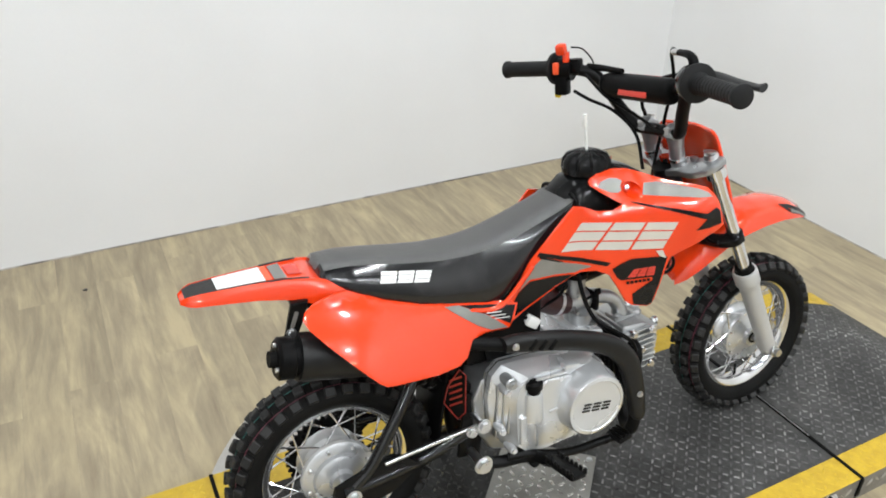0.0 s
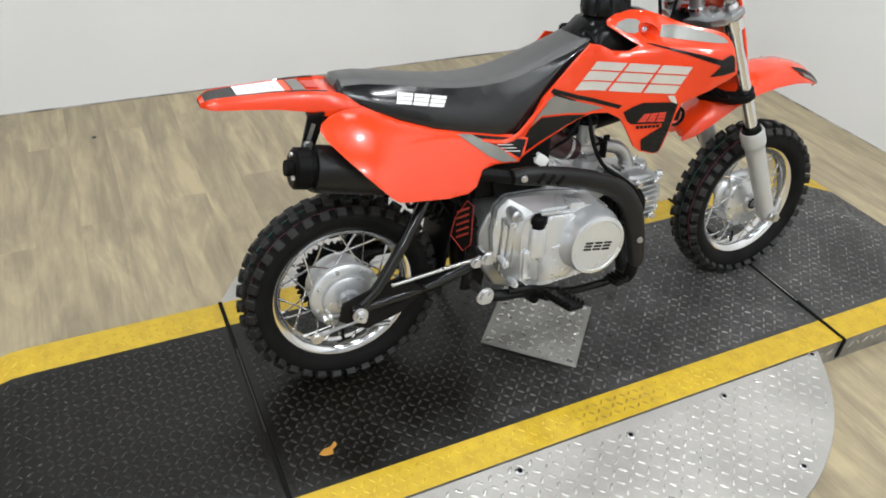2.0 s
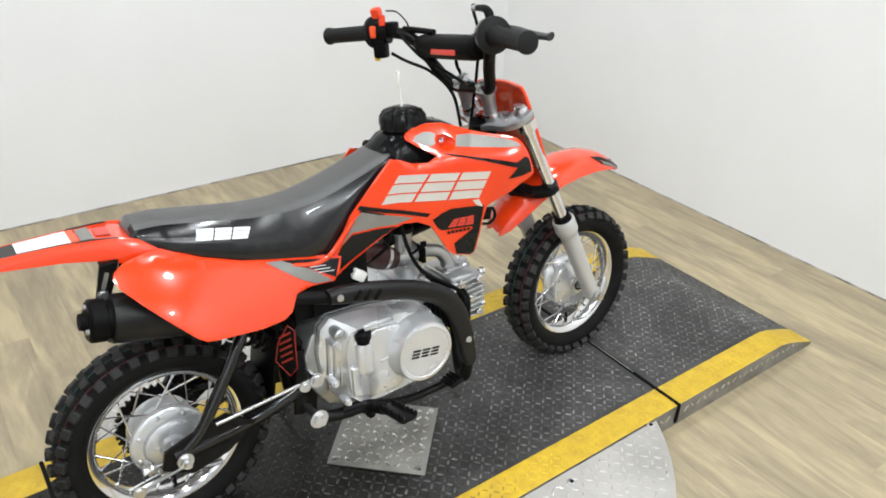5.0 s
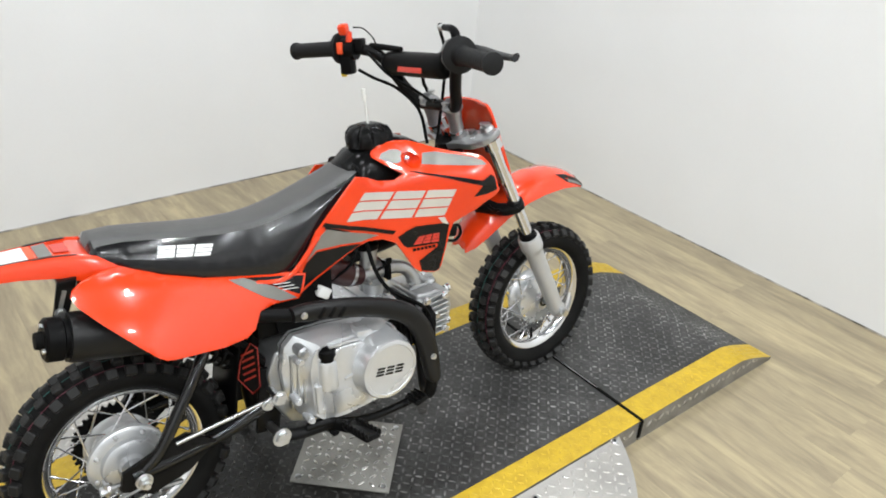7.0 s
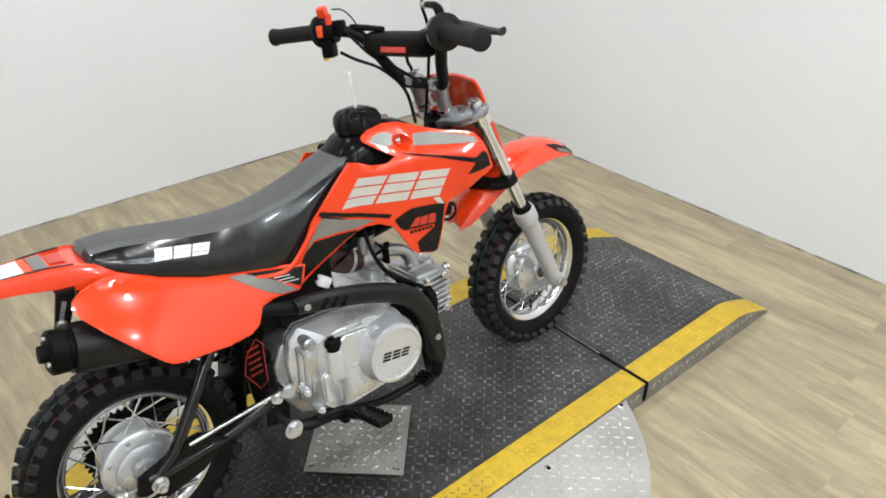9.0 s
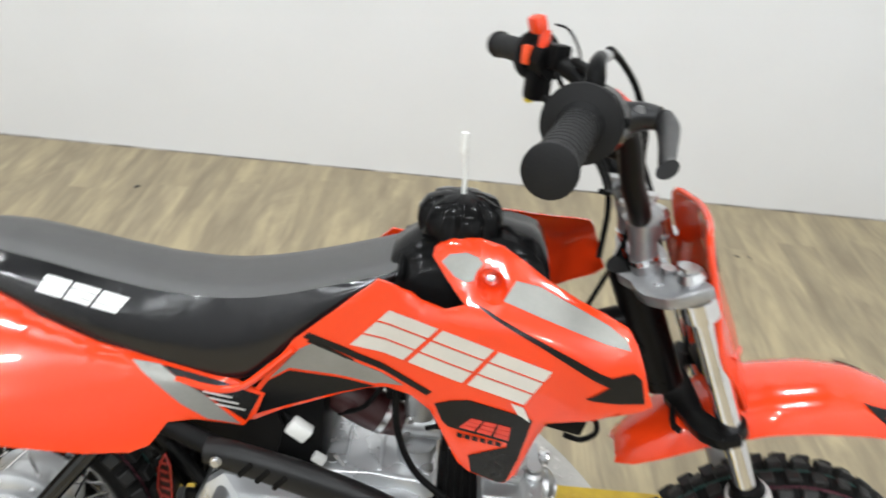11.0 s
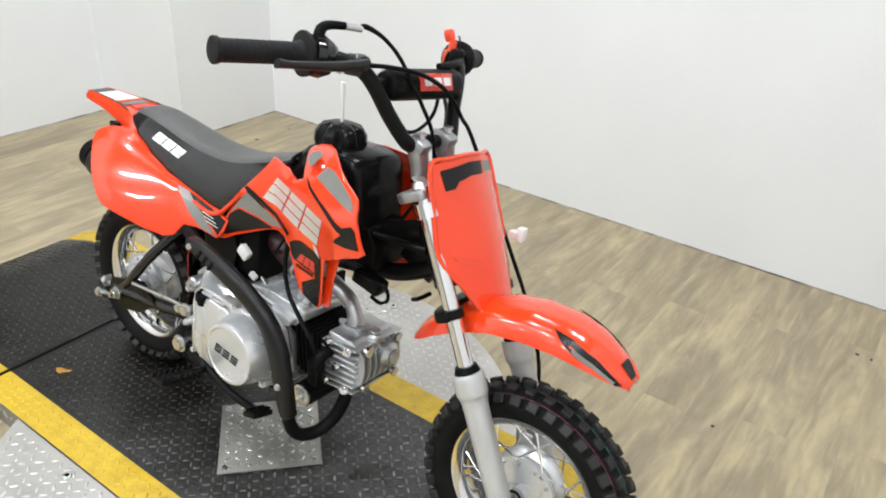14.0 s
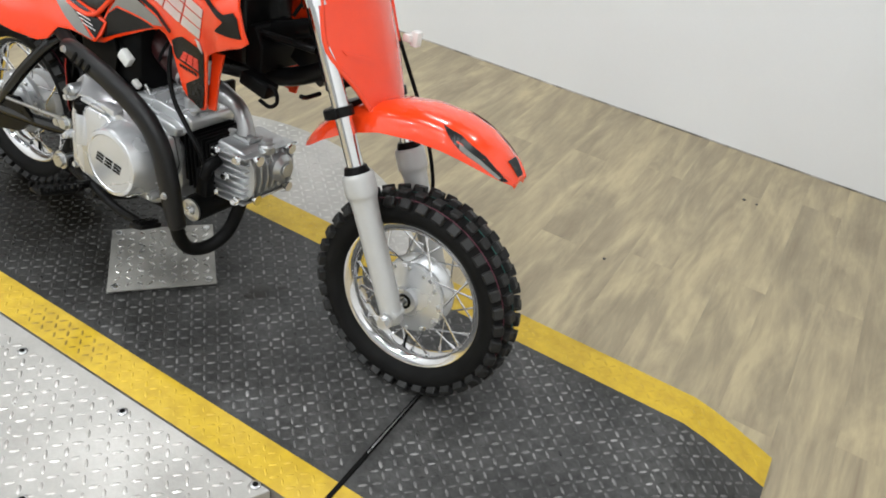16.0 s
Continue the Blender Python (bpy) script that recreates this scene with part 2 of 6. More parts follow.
def wood_floor(name):
    """Washed oak vinyl: pale planks with brown streaks along their length."""
    m = bpy.data.materials.new(name)
    m.use_nodes = True
    t = m.node_tree
    n, link = t.nodes, t.links
    b = n["Principled BSDF"]
    co, info = n.new("ShaderNodeTexCoord"), n.new("ShaderNodeObjectInfo")
    shift = n.new("ShaderNodeVectorMath")
    shift.operation = "MULTIPLY_ADD"
    comb = n.new("ShaderNodeCombineXYZ")
    for i in range(3):
        link.new(info.outputs["Random"], comb.inputs[i])
    link.new(comb.outputs[0], shift.inputs[0])
    shift.inputs[1].default_value = (37.0, 53.0, 11.0)
    link.new(co.outputs["Object"], shift.inputs[2])
    def noise_at(scale, stretch, detail, distort=0.0):
        mp, no = n.new("ShaderNodeMapping"), n.new("ShaderNodeTexNoise")
        mp.inputs["Scale"].default_value = stretch
        link.new(shift.outputs[0], mp.inputs[0])
        link.new(mp.outputs[0], no.inputs["Vector"])
        no.inputs["Scale"].default_value, no.inputs["Detail"].default_value, no.inputs["Distortion"].default_value = scale, detail, distort
        no.inputs["Roughness"].default_value = 0.62
        return no.outputs[0]
    broad, streak, grain = noise_at(7.0, (1.5, 0.34, 1), 7, 1.3), noise_at(17.0, (1.6, 0.13, 1), 6, 0.9), noise_at(60.0, (1.6, 0.2, 1), 4)
    ramp = n.new("ShaderNodeValToRGB")
    e = ramp.color_ramp.elements
    e[0].position, e[0].color = 0.34, (0.195, 0.152, 0.098, 1)
    e[1].position, e[1].color = 0.66, (0.45, 0.370, 0.225, 1)
    mid = e.new(0.50)
    mid.color = (0.295, 0.243, 0.158, 1)
    def weigh(a, wa, c, wc):
        q, r = n.new("ShaderNodeMath"), n.new("ShaderNodeMath")
        q.operation, r.operation = "MULTIPLY", "MULTIPLY_ADD"
        link.new(a, q.inputs[0])
        q.inputs[1].default_value = wa
        link.new(c, r.inputs[0])
        r.inputs[1].default_value = wc
        link.new(q.outputs[0], r.inputs[2])
        return r.outputs[0]
    link.new(weigh(weigh(broad, 0.56, streak, 0.36), 1.0, grain, 0.16), ramp.inputs[0])
    hsv, rng = n.new("ShaderNodeHueSaturation"), n.new("ShaderNodeMapRange")
    rng.inputs["To Min"].default_value, rng.inputs["To Max"].default_value = 0.95, 1.04
    link.new(info.outputs["Random"], rng.inputs["Value"])
    link.new(rng.outputs[0], hsv.inputs["Value"])
    link.new(ramp.outputs[0], hsv.inputs["Color"])
    link.new(hsv.outputs[0], b.inputs["Base Color"])
    rr = n.new("ShaderNodeMapRange")
    rr.inputs["To Min"].default_value, rr.inputs["To Max"].default_value = 0.34, 0.55
    link.new(streak, rr.inputs["Value"])
    link.new(rr.outputs[0], b.inputs["Roughness"])
    bp = n.new("ShaderNodeBump")
    bp.inputs["Strength"].default_value, bp.inputs["Distance"].default_value = 0.12, 0.001
    link.new(grain, bp.inputs["Height"])
    link.new(bp.outputs[0], b.inputs["Normal"])
    return m


PLANK = wood_floor("washed_oak_vinyl")

# ---- mesh helpers ----


def as_mesh(name, bm, material, sharp=35.0):
    me = bpy.data.meshes.new(name)
    bmesh.ops.recalc_face_normals(bm, faces=bm.faces[:])
    bm.to_mesh(me)
    bm.free()
    for p in me.polygons:
        p.use_smooth = True
    me.set_sharp_from_angle(angle=radians(sharp))
    me.materials.append(material)
    return me


def part(name, bm, material, parent, label="", m=None, sharp=35.0):
    """Links a bmesh as one mesh object under a thing or a part."""
    if m is not None:
        bm.transform(m)
    ob = new(name, as_mesh(name, bm, material, sharp))
    ob.parent = parent
    return tagged(ob, label)


def thing(name, bm, material, label, category, group="", kind="", sharp=35.0):
    return tagged(new(name, as_mesh(name, bm, material, sharp)), label, category, group, kind)


def add(bm, other):
    """Joins other into bm."""
    me = bpy.data.meshes.new("tmp")
    other.to_mesh(me)
    other.free()
    bm.from_mesh(me)
    bpy.data.meshes.remove(me)
    return bm


def joined(*bms):
    bm = bmesh.new()
    for b in bms:
        add(bm, b)
    return bm


def box(centre, size, bevel=0.0, turn=(0, 0, 0), segments=2):
    bm = bmesh.new()
    bmesh.ops.create_cube(bm, size=1.0)
    bmesh.ops.scale(bm, vec=size, verts=bm.verts[:])
    if bevel:
        bmesh.ops.bevel(bm, geom=bm.edges[:], offset=bevel, segments=segments, affect="EDGES", profile=0.5)
    bm.transform(pose(*centre, *turn))
    return bm


def spline(pts, per=6):
    """Points on a smooth curve through pts."""
    p = [Vector(q) for q in pts]
    p = [p[0] * 2 - p[1]] + p + [p[-1] * 2 - p[-2]]
    out = []
    for i in range(1, len(p) - 2):
        for k in range(per):
            t = k / per
            a, b, c, d = p[i - 1], p[i], p[i + 1], p[i + 2]
            out.append(0.5 * (2 * b + (c - a) * t + (2 * a - 5 * b + 4 * c - d) * t * t + (3 * b - a - 3 * c + d) * t ** 3))
    return out + [p[-2]]


def loft(rings, ends=True):
    """A skin over rings of the same number of points."""
    bm = bmesh.new()
    vs = [[bm.verts.new(q) for q in ring] for ring in rings]
    for a, b in zip(vs, vs[1:]):
        for i in range(len(a)):
            j = (i + 1) % len(a)
            bm.faces.new((a[i], a[j], b[j], b[i]))
    if ends:
        bm.faces.new(vs[0][::-1])
        bm.faces.new(vs[-1])
    return bm


def tube(pts, r, n=12, per=6, smooth=True, flat=1.0):
    """A round bar of radius r (one number or one for each point) along pts."""
    p = spline(pts, per) if smooth and len(pts) > 2 else [Vector(q) for q in pts]
    if isinstance(r, (int, float)):
        radii = [r] * len(p)
    else:
        radii = [float(np.interp(i / (len(p) - 1) * (len(r) - 1), range(len(r)), r)) for i in range(len(p))]
    rings, side = [], None
    for i, q in enumerate(p):
        d = (p[min(i + 1, len(p) - 1)] - p[max(i - 1, 0)]).normalized()
        if side is None:
            side = d.orthogonal().normalized()
        side = (side - d * side.dot(d)).normalized()
        up = d.cross(side)
        rings.append([q + (side * math.cos(2 * math.pi * k / n) + up * flat * math.sin(2 * math.pi * k / n)) * radii[i] for k in range(n)])
    return loft(rings)


def lathe(profile, n=32, centre=(0, 0, 0), axis="y", closed=False):
    """A turned body: profile of (radius, height along the axis)."""
    rings = [[Vector((r * math.cos(2 * math.pi * k / n), h, r * math.sin(2 * math.pi * k / n))) for k in range(n)] for r, h in profile]
    bm = loft(rings + ([rings[0]] if closed else []), ends=not closed)
    if closed:
        bmesh.ops.remove_doubles(bm, verts=bm.verts[:], dist=1e-6)
    turn = {"y": Matrix(), "z": pose(0, 0, 0, 90), "x": pose(0, 0, 0, 0, 0, -90)}[axis]
    bm.transform(Matrix.Translation(centre) @ turn)
    return bm


def rod(a, b, r, n=10):
    return tube([a, b], r, n, smooth=False)


def bolt(centre, r=0.006, h=0.005, axis="y"):
    """A six-sided bolt head with a washer."""
    return joined(lathe([(r, -h), (r, 0), (r * 0.8, h * 0.2)], 6, centre, axis), lathe([(r * 1.35, -h * 0.1), (r * 1.35, h * 0.3)], 14, centre, axis))


def panel(outline, depth, thick=0.003, cell=0.02, side=-1, lift=0.0, round_edge=0.0):
    """A shell over an outline (or several that share edges) in x and z that follows y = side * -depth(x, z), cut into cells so that it can bend."""
    bm = bmesh.new()
    sheets = outline if isinstance(outline[0], list) else [outline]
    for sheet in sheets:
        bm.faces.new([bm.verts.new((x, 0, z)) for x, z in sheet])
    bm.normal_update()
    bmesh.ops.triangulate(bm, faces=bm.faces[:])
    outline = sum(sheets, [])
    xs, zs = [p[0] for p in outline], [p[1] for p in outline]
    for axis, lo, hi in ((0, min(xs), max(xs)), (2, min(zs), max(zs))):
        k = lo + cell * 0.5
        while k < hi:
            co, no = [0, 0, 0], [0, 0, 0]
            co[axis], no[axis] = k, 1
            bmesh.ops.bisect_plane(bm, geom=bm.verts[:] + bm.edges[:] + bm.faces[:], dist=1e-5, plane_co=co, plane_no=no)
            k += cell
    bmesh.ops.remove_doubles(bm, verts=bm.verts[:], dist=2e-5)
    old, top = bm.verts[:], bm.faces[:]
    rim = [e for e in bm.edges if len(e.link_faces) == 1]
    pairs = {v: bm.verts.new(v.co) for v in old}
    for f in top:
        bm.faces.new([pairs[v] for v in reversed(f.verts)])
    for e in rim:
        a, b = e.verts
        bm.faces.new((a, b, pairs[b], pairs[a]))
    edge = set(v for e in rim for v in e.verts)
    for v in old:
        d = depth(v.co.x, v.co.z)
        w = pairs[v]
        drop = round_edge if v in edge else 0.0
        v.co.y = side * (d + lift - drop)
        w.co.y = side * (d + lift - thick - drop)
    return bm


def smooth(a):
    a = min(1.0, max(0.0, a))
    return a * a * (3 - 2 * a)

# ---- room ----
FLOOR = -0.06
BACK, FRONT, REAR, STEP_X, STEP_Y, NEAR = 1.421, 1.953, -1.668, -1.138, 0.940, -4.2


def structure(name, bm, material, label, category):
    return thing(name, bm, material, label, category, kind="structure")


def span(x0, x1, y0, y1, z0, z1):
    return box(((x0 + x1) / 2, (y0 + y1) / 2, (z0 + z1) / 2), (x1 - x0, y1 - y0, z1 - z0))


floor = structure("floor", span(REAR, FRONT, NEAR, BACK, FLOOR - 0.1, FLOOR - 0.004), DARKGAP, "washed oak vinyl plank floor of the showroom", "floor")
structure("wall_back", span(STEP_X - 0.1, FRONT + 0.1, BACK, BACK + 0.1, FLOOR - 0.1, CEILING), WALLPAINT, "plain white painted wall behind the motorbike", "wall")
structure("wall_front", span(FRONT, FRONT + 0.1, NEAR, BACK, FLOOR - 0.1, CEILING), WALLPAINT, "plain white painted wall ahead of the ramp", "wall")
structure("wall_corner", span(REAR - 0.1, STEP_X, STEP_Y, BACK, FLOOR - 0.1, CEILING), WALLPAINT, "white painted wall block stepping into the room", "wall")
structure("wall_rear", span(REAR - 0.1, REAR, NEAR, STEP_Y, FLOOR - 0.1, CEILING), WALLPAINT, "white painted wall with a dark framed panel", "wall")
# added out of view: near wall and ceiling, dark to shape the reflections
structure("wall_near", span(REAR - 0.1, FRONT + 0.1, NEAR - 0.1, NEAR, FLOOR - 0.1, CEILING), GREYWALL, "plain unseen wall closing the room, grey to darken reflections", "wall")
structure("ceiling", span(REAR - 0.1, FRONT + 0.1, NEAR - 0.1, BACK + 0.1, CEILING, CEILING + 0.1), CEILPAINT, "unseen ceiling, dark grey so that reflections keep contrast", "ceiling")

for k, (lx, ly) in enumerate(LAMPS):
    lamp = bpy.data.lights.new("ceiling_lamp", "AREA")
    lamp.shape, lamp.size, lamp.size_y, lamp.energy, lamp.color = "RECTANGLE", 0.18, 0.09, LAMP_WATTS * LAMP_SHARE[ly], (0.925, 0.97, 1.0)
    new("ceiling_lamp", lamp).matrix_world = pose(lx, ly, CEILING - 0.075)
    fitting = thing("ceiling_light", box((0, 0, 0.03), (0.28, 0.19, 0.05), 0.006), FITTING, "short white ceiling fitting, lit, under the ceiling", "light", "ceiling lights")
    fitting.matrix_world = pose(lx, ly, CEILING - 0.055)
    part("diffuser", box((0, 0, 0), (0.21, 0.115, 0.02), 0.004), TUBEGLOW, fitting, "lit white diffuser")

# thin dark seam at the foot of the walls
for name, x0, x1, y0, y1 in (("trim_back", STEP_X, FRONT, BACK - 0.004, BACK), ("trim_front", FRONT - 0.004, FRONT, NEAR, BACK - 0.004), ("trim_step", STEP_X, STEP_X + 0.004, STEP_Y, BACK - 0.004),
                            ("trim_corner", REAR, STEP_X + 0.004, STEP_Y - 0.004, STEP_Y), ("trim_rear", REAR, REAR + 0.004, NEAR, STEP_Y - 0.004)):
    structure(name, span(x0, x1, y0, y1, FLOOR, FLOOR + 0.0035), SEAM, "thin dirty seam where wall meets floor", "trim")

# dark framed panel on the rear wall
door = structure("door_1", joined(span(REAR, REAR + 0.03, -0.72, -0.68, 0.03, 2.03), span(REAR, REAR + 0.03, 0.20, 0.245, 0.03, 2.03),
                                  span(REAR, REAR + 0.03, -0.68, 0.20, 0.03, 0.08), span(REAR, REAR + 0.03, -0.68, 0.20, 1.98, 2.03)), DARKMETAL,
                 "dark metal framed brown panel standing at the wall", "door")
part("panel", span(REAR + 0.002, REAR + 0.012, -0.68, 0.20, 0.08, 1.98), BROWNPANEL, door, "streaked brown panel")
for z in (0.055, 0.36, 0.7):
    part("bolt", bolt((REAR + 0.032, 0.222, z), 0.008, 0.004, "x"), STEEL, door)

# ---- platform and turntable ----
Y_IN, Y_OUT, S_IN, S_OUT = 0.176, 0.25, -0.268, -0.334
X_REAR, X_R1, HINGE_R, HINGE_F, X_F1, X_FRONT = -0.725, -0.56, -0.178, 1.006, 1.412, 1.563


def deck_z(x):
    if x > X_F1:
        return -0.052 * ((x - X_F1) / (X_FRONT - X_F1)) ** 1.15
    if x < X_R1:
        return -0.052 * ((X_R1 - x) / (X_R1 - X_REAR)) ** 1.15
    return 0.0


def slab(x0, x1, y0, y1, top, lift=0.0, thick=None, steps=10):
    """A strip of deck that follows its profile."""
    xs = [x0 + (x1 - x0) * i / steps for i in range(steps + 1)]
    rings = []
    for x in xs:
        z = top(x) + lift
        low = FLOOR if thick is None else z - thick
        rings.append([(x, y0, z), (x, y1, z), (x, y1, min(low, z - 0.001)), (x, y0, min(low, z - 0.001))])
    return loft(rings)


def ridges(inside, x0, x1, y0, y1, top, pitch=0.0225, turn=0.0, long=0.0108, wide=0.0031, high=0.0018):
    """Lens-shaped ridges of diamond plate, turned this way and that, where inside(x, y) holds."""
    verts, faces = [], []
    rng = random.Random(17)
    n = int(max(x1 - x0, y1 - y0) / pitch) + 2
    cx, cy = (x0 + x1) / 2, (y0 + y1) / 2
    ct, st = math.cos(turn), math.sin(turn)
    for i in range(-n, n + 1):
        for j in range(-n, n + 1):
            u, v = i * pitch, j * pitch
            x, y = cx + u * ct - v * st, cy + u * st + v * ct
            if not (x0 < x < x1 and y0 < y < y1 and inside(x, y)):
                continue
            a = turn + (math.pi / 4 if (i + j) % 2 else -math.pi / 4)
            ca, sa = math.cos(a), math.sin(a)
            base = len(verts)
            x, y = x + rng.uniform(-0.0006, 0.0006), y + rng.uniform(-0.0006, 0.0006)
            worn, slim = rng.uniform(0.55, 1.1), rng.uniform(0.80, 1.25)
            for p, q, h in ((-1, 0, 0), (-0.45, -1, 0), (0.45, -1, 0), (1, 0, 0), (0.45, 1, 0), (-0.45, 1, 0), (-0.5, 0, 1), (0.5, 0, 1)):
                px, py = p * long * (0.7 + 0.3 * worn), q * wide * slim
                wx, wy = x + px * ca - py * sa, y + px * sa + py * ca
                verts.append((wx, wy, top(wx) + h * high * worn - (0 if h else 0.0004)))
            faces += [[base + k for k in f] for f in ((0, 1, 6), (1, 2, 7, 6), (2, 3, 7), (3, 4, 7), (4, 5, 6, 7), (5, 0, 6))]
    return verts, faces


def ridge_part(name, data, material, parent):
    me = bpy.data.meshes.new(name)
    me.from_pydata(data[0], [], data[1])
    for p in me.polygons:
        p.use_smooth = True
    me.materials.append(material)
    ob = new(name, me)
    ob.parent = parent
    return tagged(ob, kind="stuff")


lift_deck = tagged(new("lift_platform"), "low black diamond-plate platform with yellow edges and short ramps", "platform")
GAP = 0.004
for name, x0, x1, words in (("rear_ramp", X_REAR, HINGE_R - GAP, "black ramp section sloping to the floor"), ("deck", HINGE_R + GAP, HINGE_F - GAP, "worn black diamond-plate deck"),
                            ("front_ramp", HINGE_F + GAP, X_FRONT, "black ramp section sloping to the floor")):
    steps = 14
    body = part(name, slab(x0, x1, S_OUT, Y_OUT, deck_z, 0.0, None, steps), PLATESIDE, lift_deck, words, sharp=20)
    part("deck_coat", slab(x0, x1, S_IN, Y_IN, deck_z, 0.0008, 0.0006, steps), DECK, body, "worn black paint")
    part("yellow_strip", slab(x0, x1, Y_IN, Y_OUT, deck_z, 0.0010, 0.0008, steps), YELLOW, body, "worn yellow edge paint")
    part("yellow_strip", slab(x0, x1, S_OUT, S_IN, deck_z, 0.0010, 0.0008, steps), YELLOW, body, "worn yellow edge paint")
    top = lambda x: deck_z(x) + 0.0008
    ridge_part("tread_pattern", ridges(lambda x, y: True, x0 + 0.008, x1 - 0.008, S_IN + 0.006, Y_IN - 0.006, top, pitch=0.0158, long=0.0086, wide=0.0026, high=0.0022), DECKBUMP, body)
    ridge_part("tread_pattern", ridges(lambda x, y: True, x0 + 0.008, x1 - 0.008, Y_IN + 0.008, Y_OUT - 0.008, top, pitch=0.0158, long=0.0086, wide=0.0026, high=0.0022), YELLOWRIDGE, body)
    ridge_part("tread_pattern", ridges(lambda x, y: True, x0 + 0.008, x1 - 0.008, S_OUT + 0.008, S_IN - 0.008, top, pitch=0.0158, long=0.0086, wide=0.0026, high=0.0022), YELLOWRIDGE, body)
    # ridges on the upright near edge
    v, f = ridges(lambda x, y: True, x0 + 0.012, x1 - 0.012, -0.046, -0.004, lambda x: 0.0, high=0.0028)
    v = [(a, S_OUT - c - 0.0002, b) for a, b, c in v]
    keep = [q for q in f if all(v[k][2] < deck_z(v[k][0]) - 0.003 for k in q)]
    ridge_part("edge_pattern", (v, keep), RIDGEMETAL, body)
for x in (HINGE_R, HINGE_F):
    part("hinge_strip", joined(box((x, (S_OUT + Y_OUT) / 2, 0.001), (0.0078, Y_OUT - S_OUT + 0.004, 0.006), 0.0015), box((x, S_OUT - 0.001, -0.024), (0.010, 0.006, 0.048), 0.0015)), DARKGAP, lift_deck, "black hinge strip")
part("hinge_pin", rod((HINGE_R, -0.12, 0.0035), (HINGE_R, 0.10, 0.0035), 0.0018, 8), DARKMETAL, lift_deck, "dark steel hinge pin")
part("hinge_pin", rod((HINGE_F, -0.20, 0.003), (HINGE_F, -0.03, 0.003), 0.0016, 8), STEEL, lift_deck, "bare steel hinge pin")

# turntable: flush plates on both sides of the platform, each ending in an arc
DISC_Z = -0.003
NEAR_C, NEAR_R, FAR_C, FAR_R = (0.453, -0.084), 0.538, (0.31, -0.02), 0.56


def segment(cx, cy, r, y_edge, sign):
    """A flat plate between a straight edge and an arc."""
    half = math.sqrt(r * r - (y_edge - cy) ** 2)
    a0 = math.atan2((y_edge - cy), half)
    a1 = math.pi - a0 if sign > 0 else -math.pi - a0
    arc = [(cx + r * math.cos(a0 + (a1 - a0) * k / 64), cy + r * math.sin(a0 + (a1 - a0) * k / 64)) for k in range(65)]
    bm = loft([[(x, y, FLOOR + 0.0005) for x, y in arc], [(x, y, DISC_Z - 0.0015) for x, y in arc], [(cx + (x - cx) * 0.997, y_edge + (y - y_edge) * 0.997, DISC_Z) for x, y in arc]])
    return bm


turntable = tagged(new("turntable"), "silver diamond-plate turntable carrying the platform", "turntable")
for c, r, y_edge, sign in ((NEAR_C, NEAR_R, S_OUT - 0.002, -1), (FAR_C, FAR_R, Y_OUT + 0.002, 1)):
    plate = part("turntable_plate", segment(*c, r, y_edge, sign), PLATE, turntable, sharp=20)
    inside = lambda x, y, c=c, r=r, e=y_edge, s=sign: math.hypot(x - c[0], y - c[1]) < r - 0.014 and (y - e) * s > 0.012
    ridge_part("tread_pattern", ridges(inside, c[0] - r, c[0] + r, c[1] - r, c[1] + r, lambda x: DISC_Z, pitch=0.0200, long=0.0100, turn=0.03, high=0.0024), RIDGEMETAL, plate)
for x, y in ((0.195, -0.361), (0.421, -0.370), (0.649, -0.361), (0.905, -0.341), (0.666, -0.546), (0.30, -0.585), (0.60, 0.40), (0.30, 0.47)):
    part("screw", joined(lathe([(0.0080, 0), (0.0080, 0.0022), (0.0065, 0.003)], 14, (x, y, DISC_Z), "z")), STEEL, turntable)
    part("screw_socket", lathe([(0.0048, 0.002), (0.0048, 0.0034)], 6, (x, y, DISC_Z), "z"), DARKGAP, turntable)


# square plate under the engine
jack = thing("jack_plate", box((0, 0, 0.004), (0.194, 0.194, 0.003), 0.0006), JACKPLATE, "square silver diamond-plate jack pad on the deck", "plate")
jack.matrix_world = pose(0.411, -0.058, 0.0034, 0, 0, 46.7)
v, f = ridges(lambda x, y: True, -0.093, 0.093, -0.093, 0.093, lambda x: 0.0055, pitch=0.0200, long=0.0100, wide=0.0033, turn=0.0, high=0.0026)
ridge_part("tread_pattern", (v, f), JACKRIDGE, jack)
for x in (-0.084, 0.084):
    for y in (-0.084, 0.084):
        part("screw", lathe([(0.006, 0), (0.006, 0.0025), (0.004, 0.003)], 12, (x, y, 0.0053), "z"), STEEL, jack)
part("centre_hole", lathe([(0.004, 0), (0.004, 0.0018)], 10, (0, 0, 0.0045), "z"), DARKGAP, jack)
for x, y in ((-0.06, 0.0), (0.06, 0.0)):
    part("pad_foot", box((x, y, 0.0), (0.03, 0.14, 0.0052), 0.001), DARKGAP, jack)

# ---- dirt bike ----
LEAN = 6.8
bike = tagged(new("dirt_bike"), "small red dirt bike with black seat leaning on its side stand", "motorbike")
bike.matrix_world = pose(0, -0.022, -0.004, -LEAN, 0.3, -0.6)
# steering turned a little to its left, about the raked steering head
AXIS_P, AXIS_D = Vector((0.700, 0, 0.63)), Vector((-0.435, 0, 0.900)).normalized()
STEER = Matrix.Translation(AXIS_P) @ Matrix.Rotation(radians(1.0), 4, AXIS_D) @ Matrix.Translation(-AXIS_P)
FRONT_AXLE, REAR_AXLE = Vector((0.950, 0, 0.186)), Vector((0.002, 0, 0.187))
